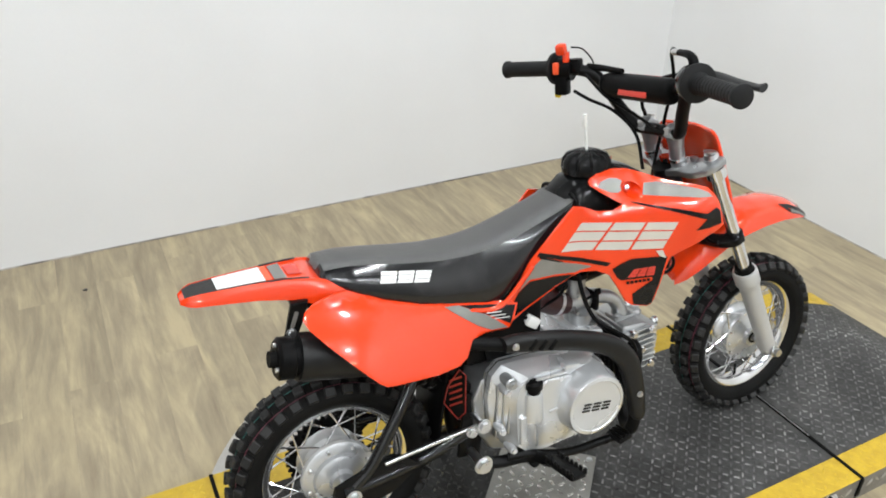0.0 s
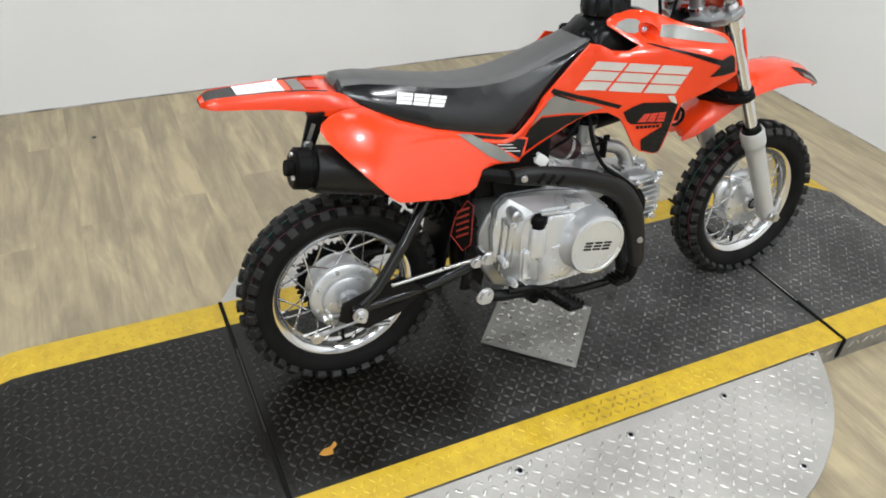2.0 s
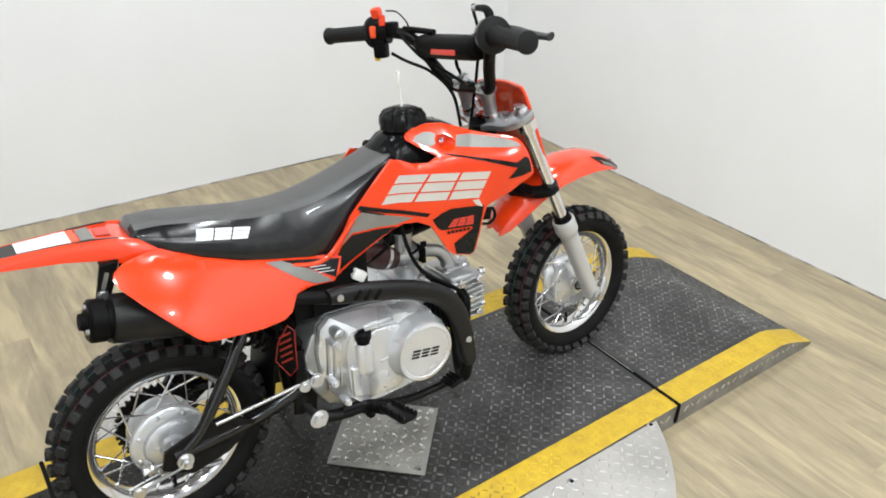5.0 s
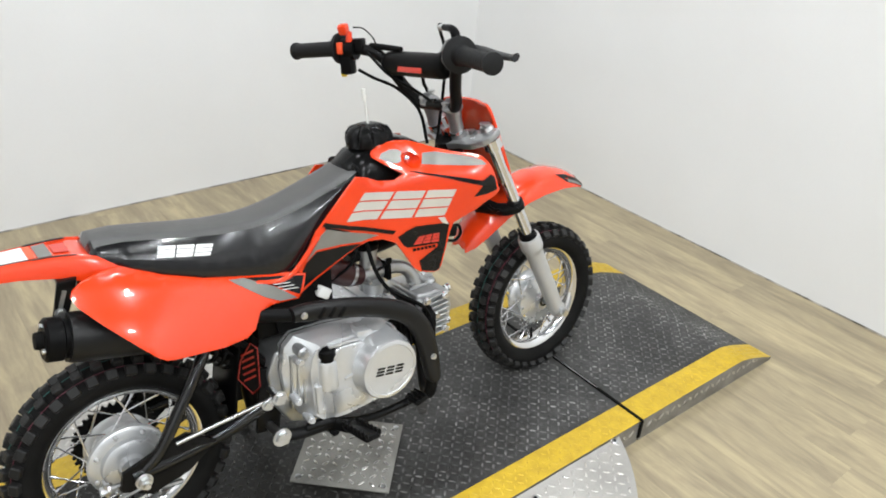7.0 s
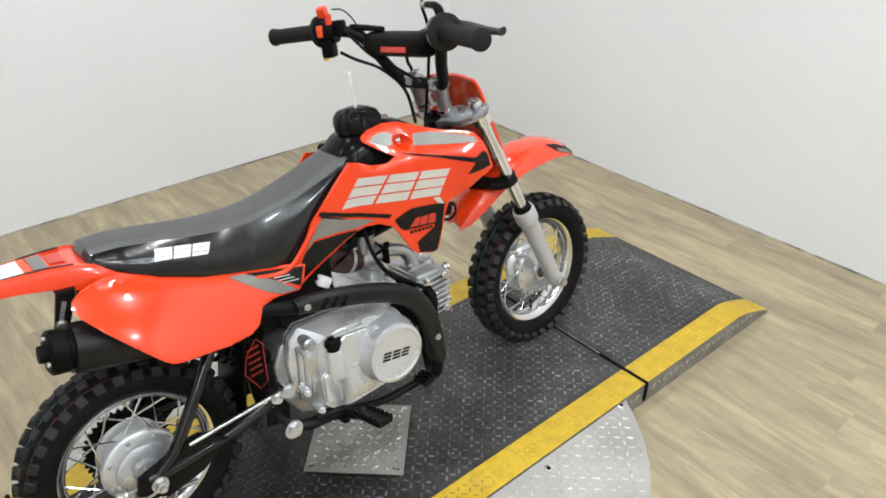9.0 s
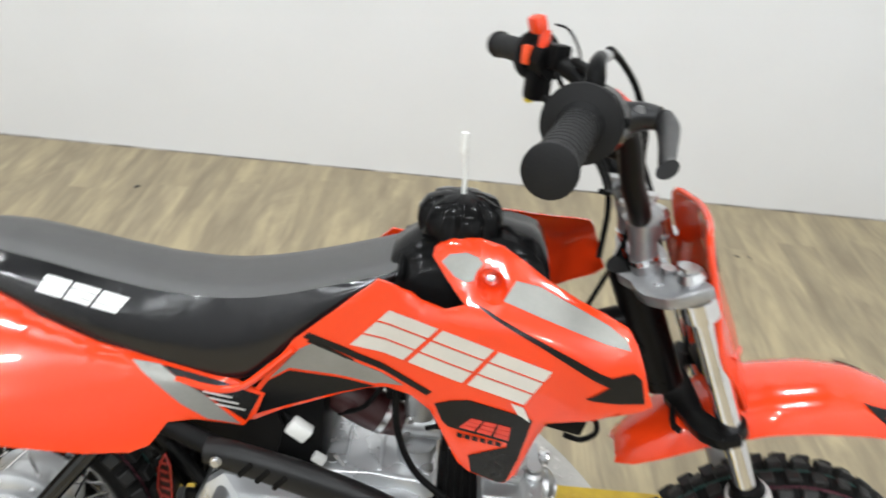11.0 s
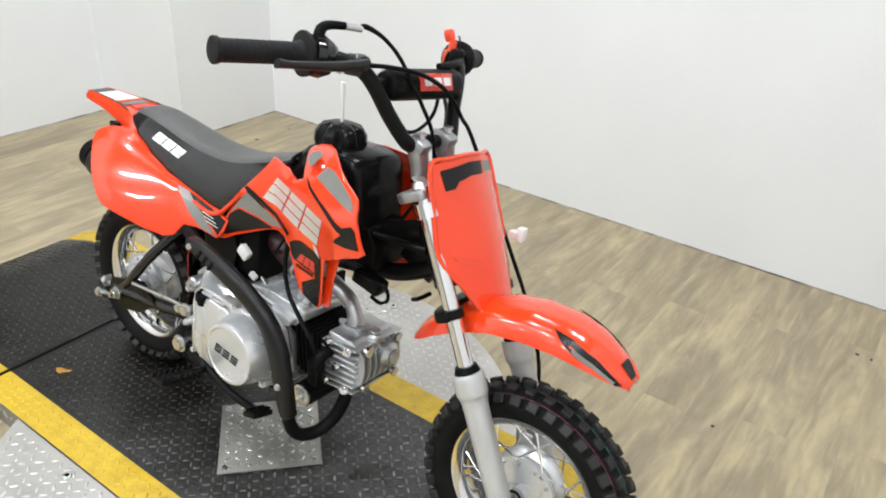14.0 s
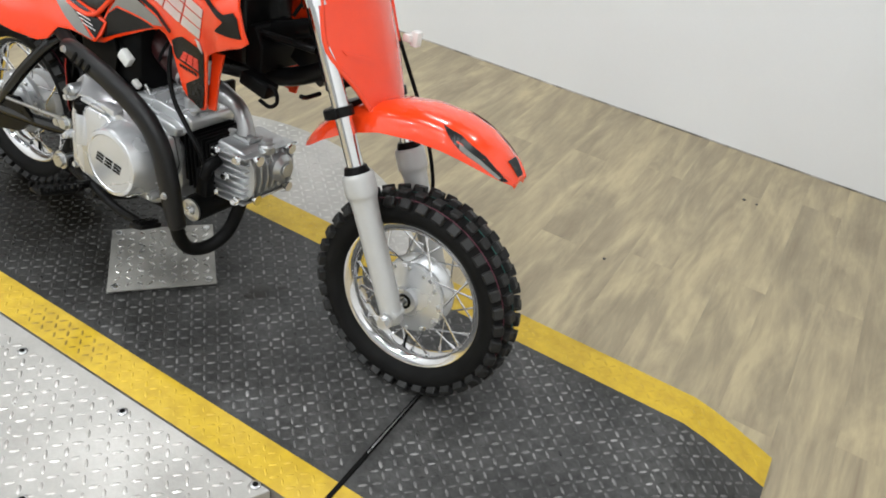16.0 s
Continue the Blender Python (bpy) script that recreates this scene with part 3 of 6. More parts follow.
# the bar sits a little askew in its clamps
BARM = STEER @ Matrix.Translation((0.002, 0.014, -0.007)) @ Matrix.Translation((0.69, 0, 0.69)) @ pose(0, 0, 0, -4.6, 0, 0) @ Matrix.Translation((-0.69, 0, -0.69))


KNOB = as_mesh("tread_knob", box((0, 0, 0), (1, 1, 1), 0.10, segments=1), KNOBRUBBER, 32)


def tyre_bm():
    half = [(0.1385, -0.0225), (0.1450, -0.0320), (0.1570, -0.0375), (0.1690, -0.0370), (0.1785, -0.0305), (0.1850, -0.0175), (0.1875, 0.0)]
    return lathe(half + [(r, -h) for r, h in reversed(half[:-1])] + [(0.1320, 0.018), (0.1320, -0.018)], 96, closed=True)


def rim_bm():
    half = [(0.1375, -0.0235), (0.1395, -0.0215), (0.1380, -0.0195), (0.1300, -0.0180), (0.1240, -0.0110), (0.1225, 0.0)]
    inner = [(0.1200, 0.0), (0.1215, -0.0120), (0.1275, -0.0200), (0.1355, -0.0230)]
    ring = half + [(r, -h) for r, h in reversed(half[:-1])] + [(r, -h) for r, h in reversed(inner[1:])] + inner
    return lathe(ring, 80, closed=True)


TYRE = as_mesh("tyre", tyre_bm(), RUBBER, 50)


def spoke_mesh(hub_r, hub_h, side, cross):
    a = Vector((hub_r * math.sin(cross), side * hub_h, hub_r * math.cos(cross)))
    b = Vector((0, side * 0.004, 0.1235))
    d = (b - a).normalized()
    return as_mesh("spoke", joined(rod(a, b, 0.0017, 6), rod(b - d * 0.012, b, 0.0030, 6), rod(a, a + Vector((0, side * 0.004, 0)), 0.0032, 6)), CHROME)


def wheel(name, axle, m, hub_r, hub_h, size, words):
    """Rim, tyre, spokes; the rim carries the rest."""
    w = part(name, rim_bm(), CHROME, bike, words)
    w.matrix_basis = m @ Matrix.Translation(axle) @ Matrix.Scale(size, 4)
    t = new("tyre", TYRE)
    t.parent = w
    tagged(t, "black knobbly off-road tyre, new")
    rng = random.Random(4)
    for h, r, lean, wide, long, off in ((-0.0335, 0.1785, -50, 0.0175, 0.0195, 0.0), (0.0335, 0.1785, 50, 0.0175, 0.0195, 0.5), (-0.0125, 0.1880, -12, 0.0165, 0.0185, 0.5), (0.0125, 0.1880, 12, 0.0165, 0.0185, 0.0)):
        for k in range(36):
            knob = new("tread_knob", KNOB)
            knob.parent = w
            knob.matrix_basis = pose(0, 0, 0, 0, 10 * (k + off), 0) @ Matrix.Translation((0, h, r)) @ pose(0, 0, 0, -lean, 0, rng.uniform(-4, 4)) @ Matrix.Diagonal((long, wide, 0.0170, 1))
    for h, material in ((-0.0225, PINKLINE), (0.0035, GREENLINE)):
        r = 0.1833 if abs(h) > 0.01 else 0.1876
        part("tyre_line", lathe([(r, h - 0.0010), (r + 0.0007, h - 0.0006), (r + 0.0007, h + 0.0006), (r, h + 0.0010)], 96, closed=True), material, w, "thin coloured maker's line on the tread")
    meshes = [spoke_mesh(hub_r, hub_h, s, c) for s in (-1, 1) for c in (0.62, -0.62)]
    for k in range(28):
        s = new("spoke", meshes[k % 4])
        s.parent = w
        s.matrix_basis = pose(0, 0, 0, 0, 360 / 28 * (k + 0.35 * (k % 2)), 0)
    part("valve", rod((0, 0, -0.122), (0, 0.002, -0.095), 0.0028, 8), BLACK_PLASTIC, w)
    return w


front_wheel = wheel("front_wheel", FRONT_AXLE, STEER, 0.062, 0.020, 0.918, "chrome front rim")
part("hub", lathe([(0.012, -0.038), (0.022, -0.038), (0.025, -0.031), (0.040, -0.027), (0.058, -0.024), (0.066, -0.022), (0.068, -0.018), (0.066, -0.014), (0.056, -0.008), (0.055, 0.006), (0.064, 0.012), (0.068, 0.017), (0.067, 0.024), (0.050, 0.028), (0.02, 0.030)], 48), COVER, front_wheel, "cast silver front hub")
part("hub_bore", lathe([(0.014, -0.0362), (0.014, -0.040), (0.009, -0.040), (0.009, -0.034)], 24, closed=True), BLACK_PLASTIC, front_wheel, "black axle seal")
part("axle", rod((0, -0.10, 0), (0, 0.10, 0), 0.006, 12), STEEL, front_wheel)
part("brake_plate", joined(lathe([(0.056, 0.026), (0.055, 0.034), (0.03, 0.038), (0.02, 0.044)], 40), box((-0.03, 0.034, 0.055), (0.026, 0.006, 0.045), 0.003)), COVER, front_wheel, "silver drum brake plate")
part("brake_arm", tube([(-0.03, 0.042, 0.01), (-0.045, 0.044, 0.045), (-0.05, 0.044, 0.075)], [0.006, 0.005, 0.004], 8), STEEL, front_wheel)
for k in range(12):
    a = math.radians(30 * k + 8)
    part("hub_rivet", lathe([(0.0032, 0), (0.0032, -0.003), (0.0015, -0.004)], 8, (0.060 * math.cos(a), -0.0232, 0.060 * math.sin(a))), STEEL, front_wheel)

rear_wheel = wheel("rear_wheel", REAR_AXLE, Matrix(), 0.062, 0.024, 0.934, "chrome rear rim")
part("hub", lathe([(0.014, -0.058), (0.020, -0.058), (0.024, -0.050), (0.042, -0.048), (0.047, -0.045), (0.050, -0.038), (0.062, -0.036), (0.068, -0.032), (0.070, -0.026), (0.068, -0.021), (0.057, -0.015), (0.055, 0.010), (0.062, 0.020), (0.062, 0.028), (0.03, 0.034)], 48), COVER, rear_wheel, "cast silver brake drum hub")
for k in range(8):
    a = math.radians(45 * k + 15)
    part("hub_rivet", lathe([(0.004, 0), (0.004, -0.003), (0.002, -0.005)], 8, (0.060 * math.cos(a), -0.0360, 0.060 * math.sin(a))), STEEL, rear_wheel)


def sprocket():
    teeth, out = 37, []
    for k in range(teeth * 4):
        r = 0.078 if k % 4 in (0, 1) else 0.072
        a = 2 * math.pi * k / (teeth * 4)
        out.append((r * math.cos(a), r * math.sin(a)))
    rings = []
    for y in (0.044, 0.048):
        rings.append([(x, y, z) for x, z in out])
    inner = [[(0.054 * math.cos(2 * math.pi * k / len(out)), y, 0.054 * math.sin(2 * math.pi * k / len(out))) for k in range(len(out))] for y in (0.048, 0.044)]
    return loft(rings + inner + [rings[0]], ends=False)


part("sprocket", joined(sprocket(), *[box((0, 0.046, 0.0), (0.108, 0.004, 0.014), 0.001, (0, 60 * k, 0)) for k in range(3)]), BLACK_PAINT, rear_wheel, "black rear sprocket")
part("axle", rod((0, -0.105, 0), (0, 0.105, 0), 0.006, 12), STEEL, rear_wheel)
# brake arm, adjuster and nuts on the right of the rear hub
part("axle_nut", joined(bolt((0.004, -0.104, 0.0), 0.011, 0.010), rod((0.004, -0.10, 0), (0.004, -0.122, 0), 0.006, 10)), STEEL, rear_wheel, "zinc axle nut")
part("chain_adjuster", joined(rod((0.004, -0.088, 0.0), (-0.052, -0.090, 0.004), 0.0035, 8), bolt((-0.052, -0.092, 0.004), 0.008, 0.012, "x"), box((-0.055, -0.088, 0.004), (0.006, 0.020, 0.026), 0.002)), STEEL, rear_wheel, "zinc chain adjuster")
part("brake_arm", joined(tube([(0.020, -0.062, -0.045), (0.045, -0.066, -0.055), (0.075, -0.066, -0.06)], [0.007, 0.006, 0.005], 8), bolt((0.020, -0.068, -0.045), 0.007, 0.006)), STEEL, rear_wheel, "zinc brake arm")

# ---- front fork, clamps, steering ----
FORK_TOP = Vector((0.736, 0, 0.628))
FORK_D = (Vector((0.951, 0, 0.184)) - FORK_TOP).normalized()


def on_fork(s, y, off=0.0):
    """A point on a fork leg, s metres down from its top; off: forwards of the leg."""
    p = FORK_TOP + FORK_D * s
    return Vector((p.x, y, p.z)) + Vector((-FORK_D.z, 0, FORK_D.x)) * off


for y in (-0.072, 0.072):
    leg = part("fork_leg", tube([on_fork(0.268, y), on_fork(0.275, y), on_fork(0.300, y), on_fork(0.308, y), on_fork(0.33, y), on_fork(0.44, y), on_fork(0.50, y), on_fork(0.512, y)],
               [0.0225, 0.0245, 0.0245, 0.0215, 0.0195, 0.0185, 0.0175, 0.012], 24, per=3), FORKGREY, bike, "satin grey lower fork leg", STEER)
    part("stanchion", tube([on_fork(-0.012, y), on_fork(0.30, y)], 0.0125, 20, smooth=False), CHROME, leg, "chrome fork tube", STEER)
    part("dust_seal", tube([on_fork(0.258, y), on_fork(0.270, y)], [0.0165, 0.0205], 20, smooth=False), BLACK_PLASTIC, leg, "black rubber dust seal", STEER)
    part("axle_clamp", joined(box(on_fork(0.495, y * 1.02, 0.002), (0.024, 0.026, 0.030), 0.004, (0, 26, 0)), bolt(on_fork(0.497, y - math.copysign(0.017, -y) * -1, 0.0), 0.0085, 0.007)), FORKGREY, leg, "", STEER)
    part("axle_nut", joined(bolt(on_fork(0.499, y + math.copysign(0.021, y)), 0.009, 0.010)), STEEL, leg, "zinc axle nut", STEER)
    part("top_cap", joined(tube([on_fork(-0.012, y), on_fork(-0.020, y)], [0.014, 0.011], 18, smooth=False), bolt(on_fork(-0.024, y), 0.008, 0.004, "z")), STEEL, leg, "", STEER)
    part("tube_ring", tube([on_fork(0.010, y), on_fork(0.032, y)], 0.0185, 20, smooth=False), CHROME, leg, "bright clamp ring", STEER)


def clamp_plate(s, depth, tall, grow):
    """A triple clamp: a waisted plate across both fork tubes."""
    rings = []
    for k, y in enumerate((-0.094, -0.090, -0.072, -0.056, -0.040, 0.0, 0.040, 0.056, 0.072, 0.090, 0.094)):
        half = (0.012, 0.019, 0.0235, 0.021, 0.017, 0.026, 0.017, 0.021, 0.0235, 0.019, 0.012)[k] * grow
        back = -depth * (1 - (y / 0.1) ** 2)
        c = on_fork(s, y)
        f = Vector((-FORK_D.z, 0, FORK_D.x))
        u = -FORK_D
        rings.append([c + f * (back + half) + u * tall, c + f * (back - half) + u * tall, c + f * (back - half) - u * tall, c + f * (back + half) - u * tall])
    bm = loft(rings)
    bmesh.ops.bevel(bm, geom=bm.edges[:], offset=0.0022, segments=2, affect="EDGES", profile=0.5)
    return bm


top_clamp = part("top_clamp", clamp_plate(-0.002, 0.040, 0.007, 1.2), RISER, bike, "cast silver top fork clamp", STEER)
part("stem_nut", joined(bolt(on_fork(-0.014, 0, -0.034), 0.014, 0.008, "z"), lathe([(0.018, -0.004), (0.018, 0.0)], 20, on_fork(-0.012, 0, -0.034), "z")), CHROME, top_clamp, "chrome steering nut", STEER)
for y in (-0.025, 0.045):
    part("bar_riser", tube([on_fork(-0.004, y, -0.034), on_fork(-0.02, y, -0.034), on_fork(-0.040, y, -0.030), on_fork(-0.062, y, -0.026)], [0.0165, 0.0140, 0.0135, 0.0160], 18, per=4), RISER, top_clamp, "cast silver handlebar riser", STEER)
    part("riser_cap", joined(box(on_fork(-0.068, y, -0.024), (0.034, 0.028, 0.030), 0.008, (0, 26, 0))), RISER, top_clamp, "", STEER)
    part("riser_collar", tube([on_fork(-0.018, y, -0.034), on_fork(-0.024, y, -0.034)], 0.0150, 18, smooth=False), CHROME, top_clamp, "", STEER)
    for dx in (-0.012, 0.012):
        part("cap_bolt", bolt(on_fork(-0.084, y, -0.024 + dx), 0.0055, 0.009, "z"), STEEL, top_clamp, "", STEER)
    part("clamp_bolt", bolt(on_fork(-0.013, y * 1.8, -0.016), 0.006, 0.006, "z"), STEEL, top_clamp, "", STEER)
low_clamp = part("lower_clamp", clamp_plate(0.178, 0.036, 0.007, 0.70), BLACK_PAINT, bike, "black lower fork clamp", STEER)
for y in (-0.072, 0.072):
    part("clamp_ring", tube([on_fork(0.170, y), on_fork(0.184, y)], 0.0170, 20, smooth=False), BLACK_PAINT, low_clamp, "", STEER)
part("cable_hook", tube([on_fork(0.150, -0.05, -0.050), on_fork(0.150, -0.075, -0.055), on_fork(0.146, -0.090, -0.052)], 0.0035, 8), BLACK_PLASTIC, low_clamp, "", STEER)

# ---- handlebar and controls ----
BAR = [(0.675, 0, 0.686), (0.677, 0.045, 0.684), (0.673, 0.062, 0.692), (0.655, 0.085, 0.726), (0.640, 0.108, 0.764), (0.626, 0.125, 0.784), (0.605, 0.150, 0.793), (0.585, 0.182, 0.795), (0.550, 0.296, 0.791)]
bar_pts = [(x, -y, z) for x, y, z in reversed(BAR[1:])] + BAR
handlebar = part("handlebar", tube(bar_pts, 0.0112, 16, per=5), BLACK_PAINT, bike, "black steel handlebar with padded crossbar", BARM)
part("crossbar", rod((0.639, -0.111, 0.768), (0.639, 0.111, 0.768), 0.0075, 12), BLACK_PAINT, handlebar, "", BARM)
pad = part("crossbar_pad", tube([(0.639, y, 0.765) for y in (-0.084, -0.080, -0.065, 0.01, 0.081, 0.096, 0.100)], [0.016, 0.0210, 0.0232, 0.0235, 0.0232, 0.0210, 0.016], 24, per=2), BLACK_PLASTIC, handlebar, "black foam crossbar pad", BARM)
part("pad_badge", joined(box((0.6605, 0.014, 0.773), (0.004, 0.085, 0.026), 0.001, (0, -20, 0)), box((0.6168, 0, 0.761), (0.003, 0.075, 0.016), 0.001, (0, 14, 0))), REDDECAL, pad, "red badge with light plain shapes", BARM)
for k, y in enumerate((-0.024, 0.002, 0.026)):
    part("badge_shape", box((0.6628, y + 0.014, 0.774), (0.0012, 0.018, 0.012), 0.0, (0, -20, 0)), WHITEDECAL, pad, "", BARM)


def grip_bm(sign):
    inner, outer = (0.218, 0.313) if sign < 0 else (0.210, 0.303)
    a, b = Vector((0.5765 - 0.30 * (inner - 0.208), sign * inner, 0.794)), Vector((0.5455, sign * outer, 0.790))
    d = (b - a).normalized()
    ln = (b - a).length + 0.032
    a = a - d * 0.030
    prof = [(0.0, 0.0295), (0.002, 0.0305), (0.006, 0.0305), (0.009, 0.018), (0.014, 0.0160)]
    n = 12
    for k in range(n):
        s = 0.016 + (ln - 0.026) * k / n
        prof += [(s, 0.0152), (s + 0.0046, 0.0152), (s + 0.0050, 0.0147), (s + 0.0062, 0.0147)]
    prof += [(ln - 0.009, 0.0158), (ln - 0.006, 0.0175), (ln - 0.001, 0.0175), (ln, 0.0155)]
    side = d.orthogonal().normalized()
    up = d.cross(side)
    return loft([[a + d * s + (side * math.cos(2 * math.pi * k / 28) + up * math.sin(2 * math.pi * k / 28)) * r for k in range(28)] for s, r in prof])


for sign in (-1, 1):
    part("grip", grip_bm(sign), GRIP, handlebar, "ribbed black rubber grip", BARM, sharp=50)
# throttle housing, brake perch and lever on the right
throttle = part("throttle_housing", tube([(0.601, -0.160, 0.793), (0.593, -0.172, 0.794), (0.587, -0.184, 0.795)], [0.022, 0.029, 0.028], 24, per=3), GLOSS_BLACK, handlebar, "black twist throttle housing", BARM)
part("cable_elbow", tube([(0.590, -0.176, 0.812), (0.589, -0.174, 0.828), (0.591, -0.162, 0.8355), (0.598, -0.134, 0.837)], [0.008, 0.0078, 0.0064, 0.0052], 12), BLACK_PLASTIC, throttle, "", BARM)
part("cable_ferrule", rod((0.598, -0.136, 0.837), (0.607, -0.112, 0.836), 0.0055, 10), STEEL, throttle, "bright cable ferrule", BARM)
part("housing_screw", joined(bolt((0.610, -0.166, 0.806), 0.005, 0.004, "x"), bolt((0.613, -0.154, 0.782), 0.005, 0.004, "x")), STEEL, throttle, "", BARM)
perch = part("lever_perch", joined(tube([(0.618, -0.134, 0.790), (0.636, -0.138, 0.795), (0.650, -0.148, 0.797)], [0.014, 0.012, 0.009], 14), box((0.620, -0.132, 0.789), (0.028, 0.020, 0.029), 0.005, (0, 0, 30))), LEVERGREY, handlebar, "dark grey brake lever perch", BARM)
part("brake_lever", tube([(0.652, -0.146, 0.797), (0.650, -0.175, 0.793), (0.639, -0.220, 0.790), (0.627, -0.264, 0.789), (0.623, -0.281, 0.790)], [0.0085, 0.0095, 0.0075, 0.0060, 0.0080], 14, flat=0.7), LEVERGREY, perch, "dark grey alloy brake lever", BARM)
part("perch_cable_stop", rod((0.632, -0.148, 0.800), (0.640, -0.128, 0.800), 0.005, 10), STEEL, perch, "", BARM)
# kill switch and clamp on the left
switch = part("kill_switch", joined(tube([(0.601, 0.154, 0.793), (0.585, 0.180, 0.794)], 0.021, 20, smooth=False), box((0.588, 0.170, 0.765), (0.026, 0.026, 0.040), 0.005, (0, 0, 30)), box((0.604, 0.148, 0.800), (0.024, 0.022, 0.028), 0.004, (0, 0, 30))), BLACK_PLASTIC, handlebar, "black switch housing", BARM)
part("switch_rocker", box((0.570, 0.166, 0.797), (0.010, 0.012, 0.023), 0.003, (0, 0, 30)), ORANGE, switch, "orange switch rocker", BARM)
part("stop_cap", joined(box((0.577, 0.157, 0.833), (0.018, 0.020, 0.021), 0.005, (0, -20, 30)), lathe([(0.007, 0), (0.007, 0.020)], 12, (0.587, 0.156, 0.808), "z")), RED, switch, "red pull-off kill switch cap", BARM)
part("start_button", lathe([(0.006, 0), (0.006, 0.006), (0.004, 0.008)], 12, (0.580, 0.172, 0.746), "y"), YELLOWBTN, switch, "yellow button", BARM)
part("lanyard", tube([(0.597, 0.154, 0.835), (0.610, 0.138, 0.832), (0.622, 0.126, 0.815), (0.627, 0.120, 0.797)], 0.0015, 6), BLACK_PLASTIC, switch, "", BARM)
part("clutch_stub", tube([(0.622, 0.134, 0.797), (0.632, 0.10, 0.795), (0.636, 0.05, 0.792)], [0.007, 0.006, 0.005], 10), BLACK_PLASTIC, handlebar, "", BARM)

# ---- cables ----
cables = part("cable", tube([BARM @ Vector((0.606, -0.116, 0.8362)), (0.614, -0.080, 0.841), (0.630, -0.060, 0.828), (0.650, -0.044, 0.803), (0.668, -0.030, 0.766), (0.676, -0.012, 0.735), (0.686, 0.008, 0.69), (0.684, 0.02, 0.62), (0.655, 0.0, 0.55)], [0.0042, 0.0040, 0.003, 0.003, 0.003, 0.003, 0.003, 0.003, 0.003], 8), BLACK_PLASTIC, bike, "black throttle cable")
part("cable", tube([(0.640, -0.120, 0.797), (0.656, -0.076, 0.794), (0.668, -0.020, 0.783), (0.674, 0.030, 0.762), (0.680, 0.062, 0.736), (0.692, 0.076, 0.708), (0.706, 0.082, 0.688), (0.750, 0.098, 0.60), (0.795, 0.112, 0.51), (0.848, 0.120, 0.41), (0.885, 0.116, 0.32), (0.91, 0.07, 0.255)], 0.0034, 8), BLACK_PLASTIC, bike, "black front brake cable")
part("cable", tube([(0.592, 0.158, 0.735), (0.612, 0.135, 0.72), (0.645, 0.10, 0.70), (0.668, 0.06, 0.66), (0.665, 0.03, 0.60)], 0.0034, 8), BLACK_PLASTIC, bike, "black switch cable")
part("cable", tube([(0.600, 0.135, 0.77), (0.625, 0.100, 0.73), (0.650, 0.05, 0.705), (0.655, 0.0, 0.69), (0.64, -0.03, 0.70)], 0.0030, 8), BLACK_PLASTIC, bike, "black cable")

# ---- frame ----
frame_tubes = part("frame_tube", tube([(0.688, 0, 0.615), (0.757, 0, 0.470)], 0.023, 20, smooth=False), BLACK_PAINT, bike, "black steel frame, steering head")
part("backbone", tube([(0.70, 0, 0.545), (0.62, 0, 0.515), (0.50, 0, 0.49), (0.36, 0, 0.45), (0.26, 0, 0.36), (0.235, 0, 0.24), (0.24, 0, 0.17)], 0.017, 14), BLACK_PAINT, frame_tubes)
part("backbone", tube([(0.745, 0, 0.50), (0.66, 0, 0.455), (0.56, 0.0, 0.435), (0.45, 0, 0.42)], 0.015, 14), BLACK_PAINT, frame_tubes)
for y in (-0.045, 0.045):
    part("subframe", tube([(0.38, y, 0.46), (0.22, y, 0.485), (0.08, y, 0.50), (-0.02, y * 0.8, 0.525)], 0.009, 10), BLACK_PAINT, frame_tubes)
    part("subframe", tube([(0.26, y, 0.27), (0.18, y, 0.38), (0.10, y, 0.48)], 0.009, 10), BLACK_PAINT, frame_tubes)
    part("pivot_plate", box((0.243, y * 1.35, 0.225), (0.045, 0.008, 0.13), 0.003, (0, 8, 0)), BLACK_PAINT, frame_tubes)
part("gusset", box((0.705, 0, 0.505), (0.07, 0.012, 0.07), 0.003, (0, 25, 0)), BLACK_PAINT, frame_tubes)
part("coil_bracket", joined(box((0.640, -0.050, 0.447), (0.055, 0.030, 0.022), 0.004, (0, 12, 0)), tube([(0.655, -0.055, 0.452), (0.676, -0.055, 0.450), (0.682, -0.055, 0.432), (0.668, -0.055, 0.420), (0.648, -0.055, 0.424)], 0.0032, 8)), BLACK_PLASTIC, frame_tubes, "black ignition coil and lead")
part("bright_bar", rod((0.62, -0.035, 0.520), (0.72, -0.02, 0.520), 0.006, 10), BLACK_PAINT, frame_tubes, "black bar by the steering head")

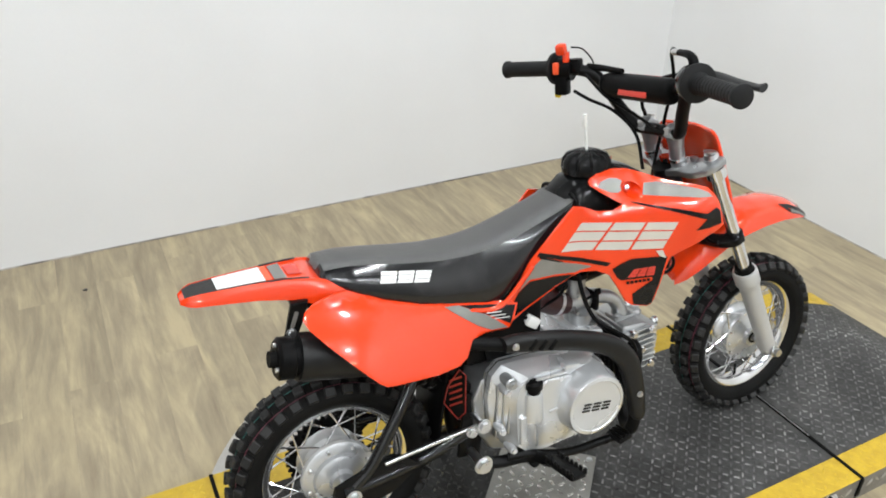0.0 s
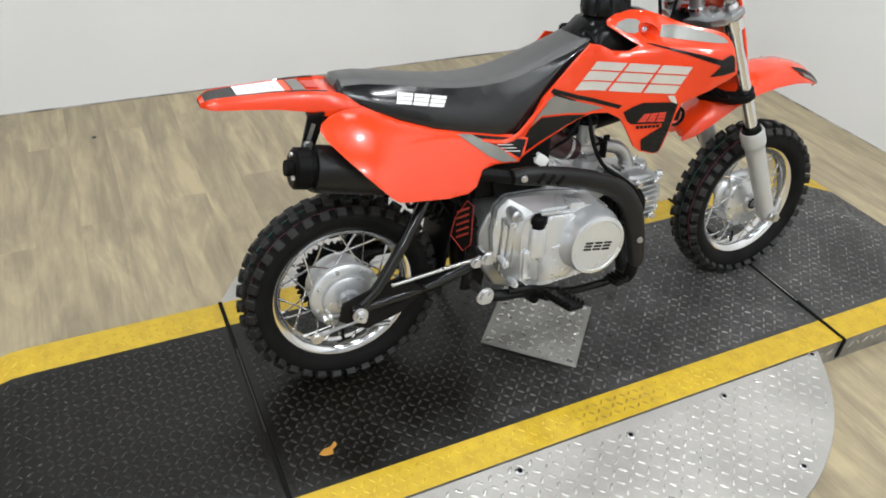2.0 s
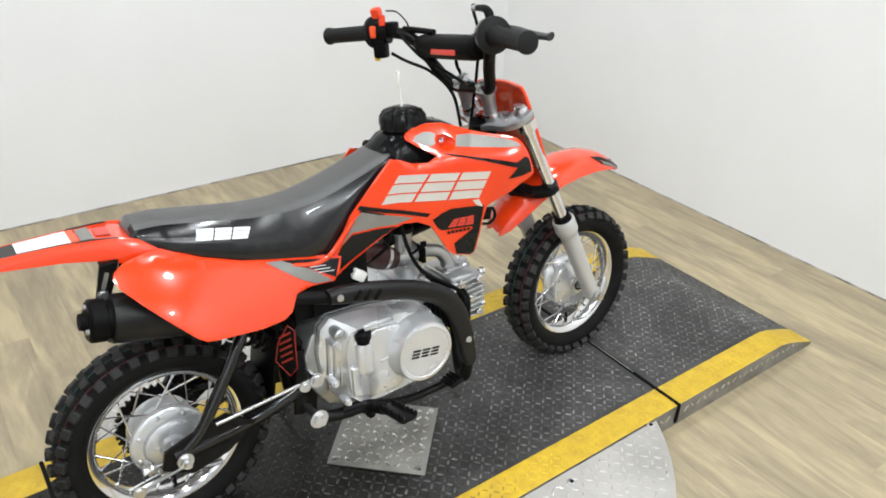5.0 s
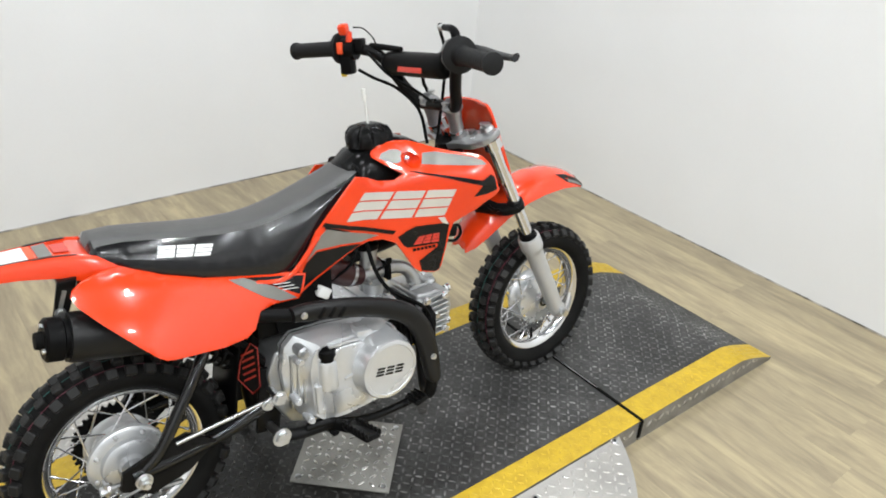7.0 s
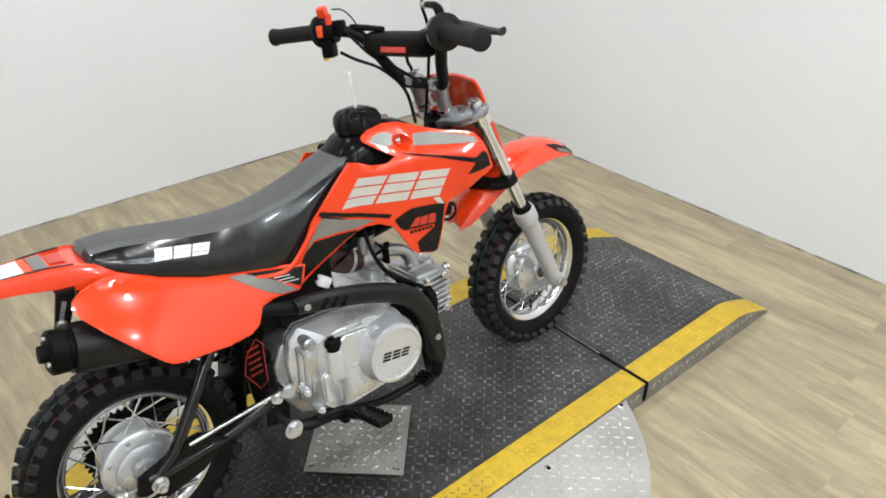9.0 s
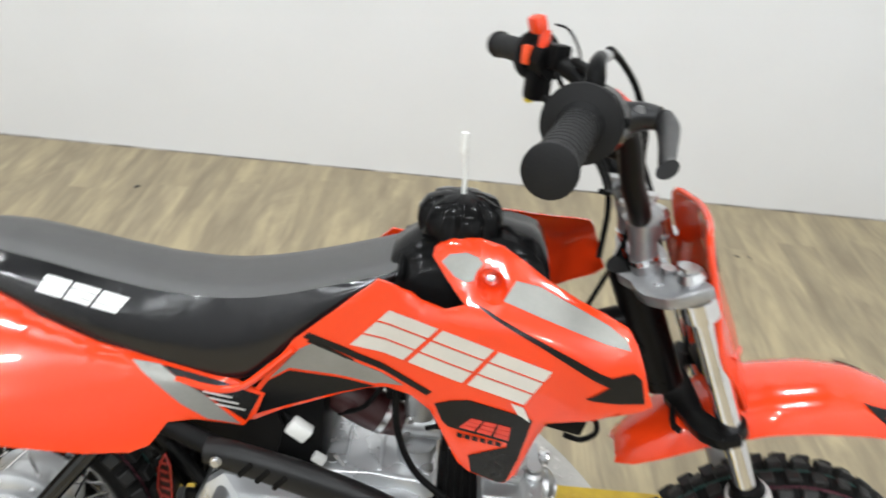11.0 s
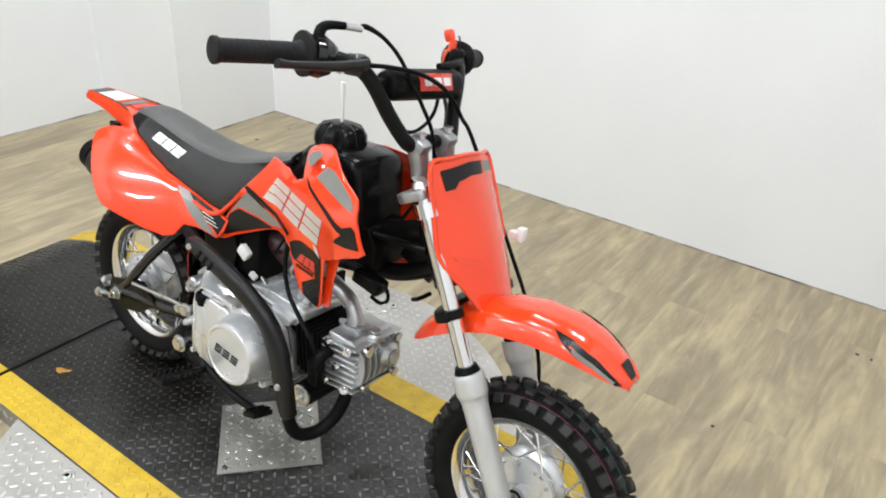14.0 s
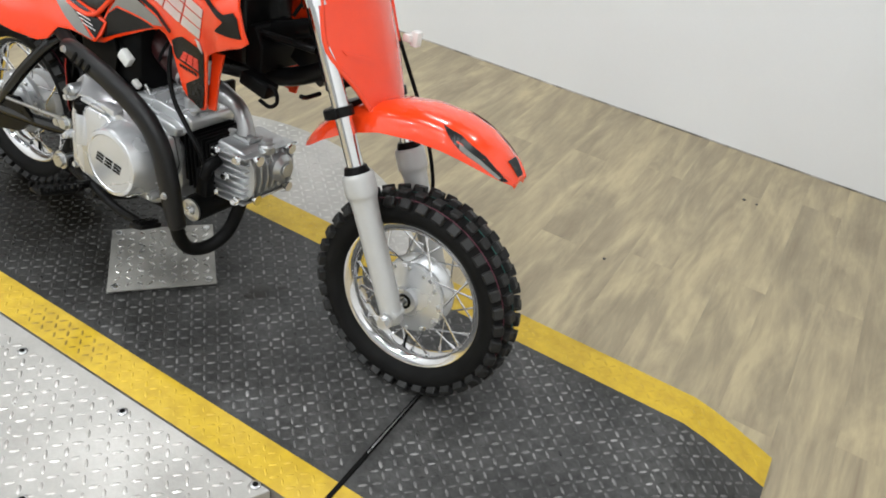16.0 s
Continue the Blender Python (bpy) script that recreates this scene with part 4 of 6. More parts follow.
# swing arm
swing = part("swing_arm", joined(tube([(0.245, -0.055, 0.215), (0.16, -0.074, 0.205), (0.06, -0.084, 0.198), (-0.008, -0.086, 0.195)], [0.013, 0.013, 0.012, 0.012], 14),
                                 tube([(0.245, 0.055, 0.215), (0.16, 0.074, 0.205), (0.06, 0.084, 0.198), (-0.008, 0.086, 0.195)], [0.013, 0.013, 0.012, 0.012], 14)), GLOSS_BLACK, bike, "glossy black steel swing arm")
for y in (-1, 1):
    part("swing_brace", tube([(0.012, y * 0.086, 0.200), (0.036, y * 0.086, 0.220), (0.055, y * 0.085, 0.244), (0.088, y * 0.077, 0.288), (0.115, y * 0.067, 0.322), (0.139, y * 0.055, 0.351), (0.160, y * 0.035, 0.375)], 0.0105, 14), GLOSS_BLACK, swing)
    part("axle_plate", panel([(-0.030, 0.180), (0.016, 0.152), (0.080, 0.168), (0.132, 0.206), (0.085, 0.240), (0.045, 0.232), (-0.022, 0.210)], lambda x, z: 0.091, 0.007, 0.03, y), BLACK_PAINT, swing)
part("brake_rod", joined(rod((0.244, -0.096, 0.249), (0.064, -0.096, 0.232), 0.0036, 10), bolt((0.244, -0.104, 0.248), 0.010, 0.008), rod((0.244, -0.05, 0.248), (0.244, -0.104, 0.248), 0.006, 10), bolt((0.222, -0.102, 0.243), 0.008, 0.007)), STEEL, swing, "zinc brake stay rod")
part("pivot_bolt", joined(bolt((0.237, -0.114, 0.175), 0.013, 0.008), rod((0.237, -0.06, 0.173), (0.237, -0.114, 0.175), 0.008, 12)), STEEL, swing, "zinc pivot bolt")
part("brake_arm", joined(rod((0.006, -0.090, 0.173), (-0.046, -0.088, 0.163), 0.0035, 8), rod((-0.046, -0.088, 0.163), (-0.071, -0.086, 0.157), 0.005, 8), bolt((-0.071, -0.091, 0.157), 0.008, 0.006)), STEEL, swing, "zinc chain adjuster")
for y in (-0.012, 0.012):
    part("chain", tube([(0.0, 0.048, 0.195 + (0.072 if y > 0 else -0.072)), (0.15, 0.048, 0.24 + (0.035 if y > 0 else -0.055)), (0.29, 0.048, 0.235 + (0.022 if y > 0 else -0.022))], 0.004, 6), BLACK_PAINT, swing, "dark drive chain")

# shock
shock = part("shock_absorber", rod((0.13, 0.0, 0.36), (0.245, 0.0, 0.27), 0.012, 12), BLACK_PAINT, bike, "black rear shock absorber")
coil = []
for k in range(97):
    t = k / 96
    a = 2 * math.pi * 7 * t
    c = Vector((0.14, 0, 0.352)).lerp(Vector((0.235, 0, 0.278)), t)
    d = Vector((0.095, 0, -0.074)).normalized()
    u, w = Vector((0, 1, 0)), d.cross(Vector((0, 1, 0)))
    coil.append(c + (u * math.cos(a) + w * math.sin(a)) * 0.024)
part("spring", tube(coil, 0.0042, 8, smooth=False), BLACK_PAINT, shock, "black coil spring")
GUARD = [(0.194, 0.281), (0.211, 0.253), (0.221, 0.269), (0.223, 0.345), (0.215, 0.354), (0.200, 0.318)]


def guard_depth(x, z):
    """The guard is set across the bike, turned to the rear."""
    return 0.045 + (x - 0.187)


guard = part("guard_plate", panel(GUARD, guard_depth, 0.004, 0.02), BLACK_PLASTIC, shock, "black guard with red slots and a red outline")
for k in range(5):
    z = 0.276 + 0.0125 * k
    part("guard_vent", panel([(0.2015, z), (0.2175, z + 0.013), (0.2175, z + 0.0165), (0.2015, z + 0.0035)], guard_depth, 0.0015, 0.03, -1, 0.0015), SPRINGRED, guard)
part("guard_line", tube([(x, -guard_depth(x, z) - 0.001, z) for x, z in GUARD + GUARD[:1]], 0.0011, 6, smooth=False), SPRINGRED, guard)

part("mud_flap", box((0.196, 0.0, 0.290), (0.006, 0.105, 0.20), 0.002, (0, 10, 0)), BLACK_PLASTIC, bike, "black plastic mud flap")

# side stand on the hidden side, footpegs
stand = part("side_stand", tube([(0.30, 0.07, 0.135), (0.285, 0.13, 0.07), (0.27, 0.185, 0.030)], [0.010, 0.009, 0.009], 12), BLACK_PAINT, bike, "black steel side stand, folded out")
part("stand_foot", box((0.262, 0.192, 0.0295), (0.04, 0.03, 0.008), 0.003, (-6.3, 0, 0)), BLACK_PAINT, stand)
pegbar = part("footpeg_bar", joined(tube([(0.237, -0.100, 0.170), (0.275, -0.108, 0.164), (0.325, -0.122, 0.168), (0.342, -0.165, 0.180)], 0.011, 12, flat=0.6), tube([(0.335, -0.125, 0.150), (0.345, -0.06, 0.128), (0.35, 0.0, 0.125), (0.345, 0.06, 0.128), (0.335, 0.125, 0.150)], 0.009, 12), box((0.40, -0.02, 0.125), (0.09, 0.03, 0.014), 0.003)), BLACK_PAINT, bike, "black footpeg bar under the engine")
for sign in (-1, 1):
    peg = [box((0.346, sign * 0.200, 0.190), (0.030, 0.084, 0.010), 0.003, (13 * sign, 0, 0))]
    for k in range(7):
        for dx in (-0.013, 0.013):
            peg.append(box((0.346 + dx, sign * (0.164 + 0.0125 * k), 0.189 + 0.0029 * k), (0.005, 0.006, 0.010), 0.001, (13 * sign, 0, 0), 1))
    part("footpeg", joined(*peg), BLACK_PAINT, pegbar, "black toothed footpeg")
pedal = part("brake_pedal", tube([(0.285, -0.116, 0.176), (0.320, -0.128, 0.180), (0.360, -0.131, 0.166), (0.410, -0.132, 0.153), (0.465, -0.135, 0.154), (0.492, -0.144, 0.163)], 0.0075, 12, flat=0.7), BLACK_PAINT, bike, "black brake pedal lever under the engine cover")
part("pedal_pad", joined(box((0.500, -0.150, 0.168), (0.030, 0.044, 0.010), 0.003, (-13, -14, 0)), *[box((0.492 + 0.008 * k, -0.150, 0.174 + 0.002 * k), (0.003, 0.040, 0.005), 0.001, (-13, -14, 0), 1) for k in range(3)]), BLACK_PAINT, pedal, "ribbed pedal pad")

# ---- engine ----
def case_bm(y0, y1, outline, bevel=0.006):
    """A casting: an outline in x and z between two sides, with softened edges."""
    bm = loft([[(x, y0, z) for x, z in outline], [(x, y1, z) for x, z in outline]])
    bmesh.ops.bevel(bm, geom=bm.edges[:], offset=bevel, segments=3, affect="EDGES", profile=0.5, clamp_overlap=True)
    return bm


CASE = [(0.245, 0.215), (0.275, 0.165), (0.34, 0.142), (0.43, 0.150), (0.485, 0.180), (0.500, 0.215), (0.494, 0.288), (0.470, 0.306), (0.40, 0.326), (0.30, 0.332), (0.258, 0.318), (0.240, 0.28)]
engine = part("engine", case_bm(-0.072, 0.075, CASE), CAST, bike, "cast aluminium horizontal single-cylinder engine")
COVER_BACK = [(0.262, 0.235), (0.285, 0.190), (0.315, 0.172), (0.360, 0.174), (0.430, 0.180), (0.485, 0.210), (0.502, 0.262), (0.490, 0.305), (0.455, 0.332), (0.400, 0.343), (0.345, 0.350), (0.285, 0.352), (0.266, 0.335), (0.258, 0.290)]
COVER_FACE = [(0.297, 0.235), (0.300, 0.200), (0.318, 0.182), (0.360, 0.178), (0.430, 0.183), (0.479, 0.213), (0.495, 0.262), (0.483, 0.301), (0.448, 0.325), (0.400, 0.334), (0.345, 0.339), (0.318, 0.335), (0.302, 0.318), (0.295, 0.290)]


def cover_bm():
    """A cast cover that narrows from its flange to a flat face."""
    def at(y, k):
        return [(a[0] + (b[0] - a[0]) * k, y, a[1] + (b[1] - a[1]) * k) for a, b in zip(COVER_BACK, COVER_FACE)]
    bm = loft([at(-0.070, 0.0), at(-0.092, 0.0), at(-0.094, 0.12), at(-0.118, 0.85), at(-0.127, 1.0)])
    bmesh.ops.bevel(bm, geom=[e for e in bm.edges if e.calc_face_angle(0) > 0.5], offset=0.003, segments=2, affect="EDGES", profile=0.5, clamp_overlap=True)
    return bm


part("right_cover", cover_bm(), COVER, engine, "satin silver clutch-side cover")
for k, x in enumerate((0.270, 0.279, 0.288)):
    part("cover_rib", box((x, -0.098 - 0.006 * k, 0.268), (0.0035, 0.012, 0.105 - 0.010 * k), 0.0015, (0, 3, 0)), CAST, engine, "upright rib on the cover" if k == 0 else "")
part("cover_seam", loft([[(x * 1.004 - 0.0015, y, z * 1.004 - 0.001) for x, z in COVER_BACK] for y in (-0.0795, -0.0775)]), DARKGAP, engine, "dark gasket line")
part("cover_step", case_bm(-0.136, -0.112, [(0.330, 0.193), (0.395, 0.190), (0.410, 0.212), (0.412, 0.308), (0.395, 0.322), (0.352, 0.326), (0.330, 0.318), (0.324, 0.285), (0.332, 0.245)], 0.0035), COVER, engine)
part("cover_ledge", case_bm(-0.134, -0.120, [(0.300, 0.205), (0.332, 0.197), (0.334, 0.238), (0.318, 0.262), (0.300, 0.262)], 0.003), COVER, engine, "cast ledge of the cover")
part("cover_boss", joined(lathe([(0.011, -0.085), (0.011, -0.122), (0.008, -0.125)], 16, (0.288, 0, 0.330)), bolt((0.288, -0.127, 0.330), 0.0055, 0.005)), CAST, engine)
for centre, size, turn in (((0.372, -0.137, 0.262), (0.034, 0.004, 0.006), -8), ((0.360, -0.130, 0.330), (0.060, 0.010, 0.006), 3), ((0.400, -0.128, 0.338), (0.030, 0.020, 0.010), 8)):
    part("cover_rib", box(centre, size, 0.0018, (0, turn, 0)), COVER, engine)
drum = part("round_cover", lathe([(0.066, -0.105), (0.064, -0.140), (0.060, -0.148), (0.0585, -0.160), (0.056, -0.1645), (0.050, -0.1660), (0.0485, -0.1645), (0.010, -0.1650)], 56, (0.435, 0, 0.262)), COVER, engine, "round satin silver flywheel cover")
for k, x in enumerate((-0.024, -0.004, 0.016)):
    for dz in (0.006, 0.0, -0.006):
        part("cover_mark", box((0.437 + x + dz * 0.35, -0.1654, 0.262 + dz - 0.16 * x), (0.016, 0.0012, 0.0035), 0.0, (0, 9, 0)), BLACKDECAL, drum, "black maker's mark of plain bars" if k == 0 and dz == 0 else "")
for x, z in ((0.280, 0.316), (0.292, 0.192), (0.480, 0.205), (0.470, 0.312), (0.395, 0.334), (0.270, 0.240)):
    part("case_bolt", joined(lathe([(0.0080, -0.100), (0.0080, -0.119), (0.007, -0.121)], 14, (x, 0, z)), bolt((x, -0.123, z), 0.0050, 0.005)), COVER, engine)
part("oil_cap", joined(lathe([(0.012, 0.0), (0.012, 0.010), (0.0155, 0.011), (0.0155, 0.022), (0.012, 0.025)], 18, (0.328, -0.128, 0.303), "z"), box((0.328, -0.128, 0.329), (0.020, 0.006, 0.006), 0.002)), BLACK_PLASTIC, engine, "black oil filler cap")
part("oil_neck", lathe([(0.020, -0.05), (0.018, 0.0), (0.0165, 0.004)], 18, (0.328, -0.124, 0.301), "z"), COVER, engine)
top_casting = part("top_casting", joined(case_bm(-0.068, 0.058, [(0.366, 0.316), (0.372, 0.338), (0.384, 0.349), (0.440, 0.352), (0.505, 0.349), (0.518, 0.343), (0.517, 0.322), (0.496, 0.316), (0.484, 0.298)], 0.006),
                                         case_bm(-0.084, -0.060, [(0.392, 0.318), (0.402, 0.334), (0.480, 0.333), (0.502, 0.326), (0.498, 0.312), (0.470, 0.304)], 0.005)), COVER, engine, "cast upper crankcase with a stepped shoulder")
for x, z, wide in ((0.412, 0.3515, 0.100), (0.452, 0.3525, 0.112), (0.490, 0.3500, 0.112)):
    part("casting_rib", box((x, -0.005, z), (0.0045, wide, 0.006), 0.0018, (0, 2, 0)), COVER, top_casting)
for x, y in ((0.398, -0.052), (0.505, -0.052)):
    part("case_bolt", bolt((x, y, 0.353), 0.0055, 0.006, "z"), STEEL, top_casting)
# cylinder with fins, laid forward
fins = [box((0.506 + 0.0098 * k, -0.012, 0.268), (0.0032, 0.108, 0.098), 0.001, (0, -9, 0), 1) for k in range(7)]
part("cylinder", case_bm(-0.060, 0.036, [(0.48, 0.222), (0.568, 0.230), (0.568, 0.312), (0.48, 0.306)], 0.004), MATT_BLACK, engine, "black finned cylinder")
for fin in fins:
    part("cylinder_fin", fin, MATT_BLACK, engine)
head = part("cylinder_head", case_bm(-0.062, 0.040, [(0.566, 0.228), (0.610, 0.232), (0.637, 0.245), (0.642, 0.305), (0.622, 0.328), (0.568, 0.330)], 0.007), CAST, engine, "finned cast aluminium cylinder head")
for k in range(8):
    part("head_fin", box((0.604, -0.011, 0.236 + 0.0118 * k), (0.076, 0.122, 0.0034), 0.001, (0, -4, 0), 1), CAST, head)
for k in range(7):
    part("head_fin", case_bm(-0.060 + 0.0155 * k, -0.0566 + 0.0155 * k, [(0.612, 0.236), (0.636, 0.240), (0.649, 0.256), (0.654, 0.280), (0.650, 0.304), (0.638, 0.320), (0.612, 0.328)], 0.001), CAST, head)
part("cam_cover", lathe([(0.030, 0.030), (0.030, 0.050), (0.026, 0.054)], 28, (0.597, 0, 0.282)), CAST, head)
part("valve_cap", joined(lathe([(0.014, 0), (0.014, 0.010), (0.011, 0.014)], 20, (0.632, -0.012, 0.318), "z"), bolt((0.632, -0.012, 0.336), 0.007, 0.006, "z"), box((0.592, -0.018, 0.332), (0.046, 0.036, 0.010), 0.004), bolt((0.612, -0.030, 0.340), 0.005, 0.006, "z"), bolt((0.576, -0.034, 0.340), 0.005, 0.006, "z")), CAST, head)
part("end_cap", joined(lathe([(0.024, 0.0), (0.024, 0.012), (0.016, 0.020)], 24, (0.642, 0.006, 0.290), "x"), bolt((0.664, 0.006, 0.290), 0.009, 0.008, "x")), CAST, head, "silver tappet cap")
for y, z in ((-0.050, 0.318), (-0.050, 0.246), (0.028, 0.318), (0.028, 0.246)):
    part("head_nut", joined(rod((0.636, y, z), (0.652, y, z), 0.0045, 8), bolt((0.652, y, z), 0.0065, 0.008, "x")), CHROME, head, "domed head nut")
for x, z in ((0.582, 0.318), (0.627, 0.318), (0.582, 0.243), (0.627, 0.243), (0.604, 0.28)):
    part("side_bolt", joined(rod((x, -0.060, z), (x, -0.074, z), 0.0040, 8), bolt((x, -0.076, z), 0.0058, 0.006)), CHROME, head)
part("spark_plug_cap", joined(tube([(0.584, -0.070, 0.300), (0.580, -0.088, 0.292), (0.578, -0.096, 0.272)], [0.010, 0.011, 0.009], 12), box((0.574, -0.090, 0.262), (0.026, 0.020, 0.05), 0.005)), BLACK_PLASTIC, head, "black spark plug cap")
part("plug_lead", tube([(0.578, -0.092, 0.285), (0.562, -0.095, 0.318), (0.530, -0.090, 0.345), (0.490, -0.080, 0.375), (0.468, -0.070, 0.420), (0.462, -0.055, 0.470)], 0.0040, 10), BLACK_PLASTIC, engine, "thick black plug lead")
# intake and carburettor
part("intake_manifold", tube([(0.592, -0.018, 0.330), (0.587, -0.017, 0.352), (0.571, -0.014, 0.372), (0.548, -0.011, 0.380), (0.520, -0.008, 0.384)], [0.017, 0.0135, 0.0130, 0.014, 0.018], 18), CAST, engine, "curved cast intake pipe")
part("intake_flange", box((0.522, -0.008, 0.384), (0.010, 0.062, 0.034), 0.004), BLACK_PLASTIC, engine)
carb = part("carburettor", joined(tube([(0.470, -0.010, 0.384), (0.516, -0.010, 0.384)], 0.019, 18, smooth=False), lathe([(0.018, 0.0), (0.018, 0.032), (0.020, 0.034), (0.020, 0.044), (0.012, 0.048)], 20, (0.490, -0.012, 0.398), "z"), lathe([(0.017, -0.004), (0.022, 0.002), (0.022, 0.03)], 20, (0.492, -0.012, 0.338), "z")), CAST, engine, "small cast carburettor")
part("carb_cap", lathe([(0.0215, 0), (0.0215, 0.010), (0.014, 0.014)], 20, (0.490, -0.012, 0.436), "z"), BLACK_PLASTIC, carb, "black carburettor cap")
part("choke_lever", joined(rod((0.500, -0.030, 0.392), (0.512, -0.046, 0.410), 0.003, 8), box((0.514, -0.048, 0.414), (0.012, 0.006, 0.012), 0.002)), BLACK_PLASTIC, carb, "black choke lever")
part("idle_screw", rod((0.478, -0.028, 0.380), (0.474, -0.046, 0.378), 0.0035, 8), STEEL, carb, "bright idle screw")
part("float_bowl", lathe([(0.016, 0.0), (0.021, 0.004), (0.022, 0.026)], 20, (0.490, -0.030, 0.346), "z"), CAST, carb)
for z in (0.368, 0.406):
    part("carb_screw", bolt((0.480, -0.036, z), 0.004, 0.005), STEEL, carb)
part("air_boot", tube([(0.470, -0.010, 0.384), (0.44, -0.012, 0.395), (0.40, -0.012, 0.42), (0.36, 0.0, 0.44)], [0.020, 0.024, 0.026, 0.03], 18), MAROON, engine, "dark red rubber air boot")
part("hose_clip", tube([(0.452, -0.011, 0.390), (0.446, -0.011, 0.393)], 0.0245, 18, smooth=False), STEEL, engine)
part("airbox", box((0.312, 0.0, 0.402), (0.155, 0.118, 0.125), 0.012), BLACK_PLASTIC, bike, "black plastic airbox")
plug = part("wiring_connector", box((0.362, -0.066, 0.402), (0.026, 0.014, 0.020), 0.003, (0, 35, 0)), CLEAR, bike, "white plastic wiring connector")
part("wire", tube([(0.352, -0.064, 0.410), (0.335, -0.055, 0.425), (0.32, -0.04, 0.44)], 0.003, 8), BLACK_PLASTIC, plug)
part("small_connector", box((0.384, -0.064, 0.362), (0.016, 0.010, 0.010), 0.002, (0, 30, 0)), CLEAR, plug)
part("metal_clip", rod((0.400, -0.060, 0.366), (0.412, -0.060, 0.352), 0.002, 8), STEEL, plug)
part("wire", tube([(0.40, -0.03, 0.40), (0.43, -0.05, 0.43), (0.455, -0.045, 0.465), (0.50, -0.03, 0.48)], 0.003, 8), BLACK_PLASTIC, plug)
starter = part("starter_motor", lathe([(0.018, -0.074), (0.0225, -0.071), (0.0230, -0.050), (0.0230, 0.03)], 28, (0.528, 0, 0.182)), MATT_BLACK, engine, "black starter motor with a bright end")
part("starter_bolt", joined(lathe([(0.0205, -0.0735), (0.0205, -0.0765), (0.018, -0.0775)], 28, (0.528, 0, 0.182)), bolt((0.528, -0.080, 0.182), 0.007, 0.005)), STEEL, starter)

# black side plate behind the shield
part("side_plate", panel([(0.262, 0.405), (0.300, 0.452), (0.336, 0.436), (0.345, 0.405), (0.335, 0.350), (0.270, 0.350)], lambda x, z: 0.070, 0.004, 0.03), BLACK_PLASTIC, bike, "black plastic side plate")

# ---- exhaust ----
pipe = part("exhaust_pipe", tube([(0.598, -0.024, 0.236), (0.595, -0.034, 0.190), (0.586, -0.050, 0.150), (0.572, -0.078, 0.128), (0.559, -0.108, 0.132), (0.553, -0.126, 0.162), (0.550, -0.132, 0.205), (0.537, -0.134, 0.264), (0.505, -0.133, 0.330), (0.440, -0.129, 0.370), (0.360, -0.122, 0.393), (0.290, -0.106, 0.398), (0.230, -0.088, 0.408), (0.180, -0.076, 0.414), (0.120, -0.074, 0.418)], 0.0118, 16, per=6), MATT_BLACK, bike, "satin black exhaust pipe")
SHIELD = [(0.276, -0.114, 0.404, 0.0120), (0.300, -0.118, 0.4035, 0.0155), (0.345, -0.124, 0.398, 0.0170), (0.400, -0.129, 0.386, 0.0180), (0.455, -0.132, 0.367, 0.0185), (0.495, -0.134, 0.343, 0.0195), (0.522, -0.135, 0.308, 0.0200), (0.538, -0.135, 0.262, 0.0195), (0.547, -0.134, 0.220, 0.0180), (0.554, -0.132, 0.188, 0.0150), (0.556, -0.131, 0.180, 0.0110)]


def shield_bm():
    """A pressed cover, taller than deep, along the pipe."""
    pts = spline([Vector(q[:3]) for q in SHIELD], 5)
    rings = []
    for i, q in enumerate(pts):
        d = (pts[min(i + 1, len(pts) - 1)] - pts[max(i - 1, 0)]).normalized()
        tall = float(np.interp(i / 5, range(len(SHIELD)), [v[3] for v in SHIELD]))
        up = d.cross(Vector((0, 1, 0))).normalized()
        rings.append([q + up * tall * math.copysign(abs(math.cos(a)) ** 0.8, math.cos(a)) + Vector((0, -1, 0)) * 0.0135 * math.copysign(abs(math.sin(a)) ** 0.8, math.sin(a)) for a in [2 * math.pi * k / 20 for k in range(20)]])
    return loft(rings)


part("heat_shield", shield_bm(), SATIN_BLACK, pipe, "black heat shield with three slots")
# near-black blocks stand in for the shade inside the shield's slots
for k in range(3):
    part("shield_slot", box((0.322 + 0.018 * k, -0.1345 - 0.0022 * k, 0.402 - 0.0040 * k), (0.0052, 0.0055, 0.021), 0.001, (0, 38, 0)), DARKGAP, pipe)
for p in ((0.543, -0.1490, 0.242), (0.291, -0.131, 0.405)):
    part("shield_screw", bolt(p, 0.0045, 0.004), STEEL, pipe)
part("muffler", tube([(0.150, -0.074, 0.414), (0.126, -0.075, 0.420), (0.100, -0.076, 0.427), (0.03, -0.077, 0.443), (-0.046, -0.077, 0.460), (-0.053, -0.077, 0.4615)], [0.014, 0.030, 0.0365, 0.0370, 0.0370, 0.0335], 32, per=3), SATIN_BLACK, pipe, "black cylinder silencer")
MD = Vector((-0.176, 0.0, 0.034)).normalized()
M0 = Vector((-0.050, -0.077, 0.4610))
part("end_cap", tube([M0, M0 + MD * 0.010, M0 + MD * 0.012, M0 + MD * 0.032, M0 + MD * 0.036], [0.0285, 0.0285, 0.032, 0.032, 0.0275], 28, smooth=False), BLACK_PLASTIC, pipe, "black silencer end cap")
part("tail_pipe", joined(tube([M0 + MD * 0.034, M0 + MD * 0.046], [0.014, 0.012], 18, smooth=False)), DARKGAP, pipe)
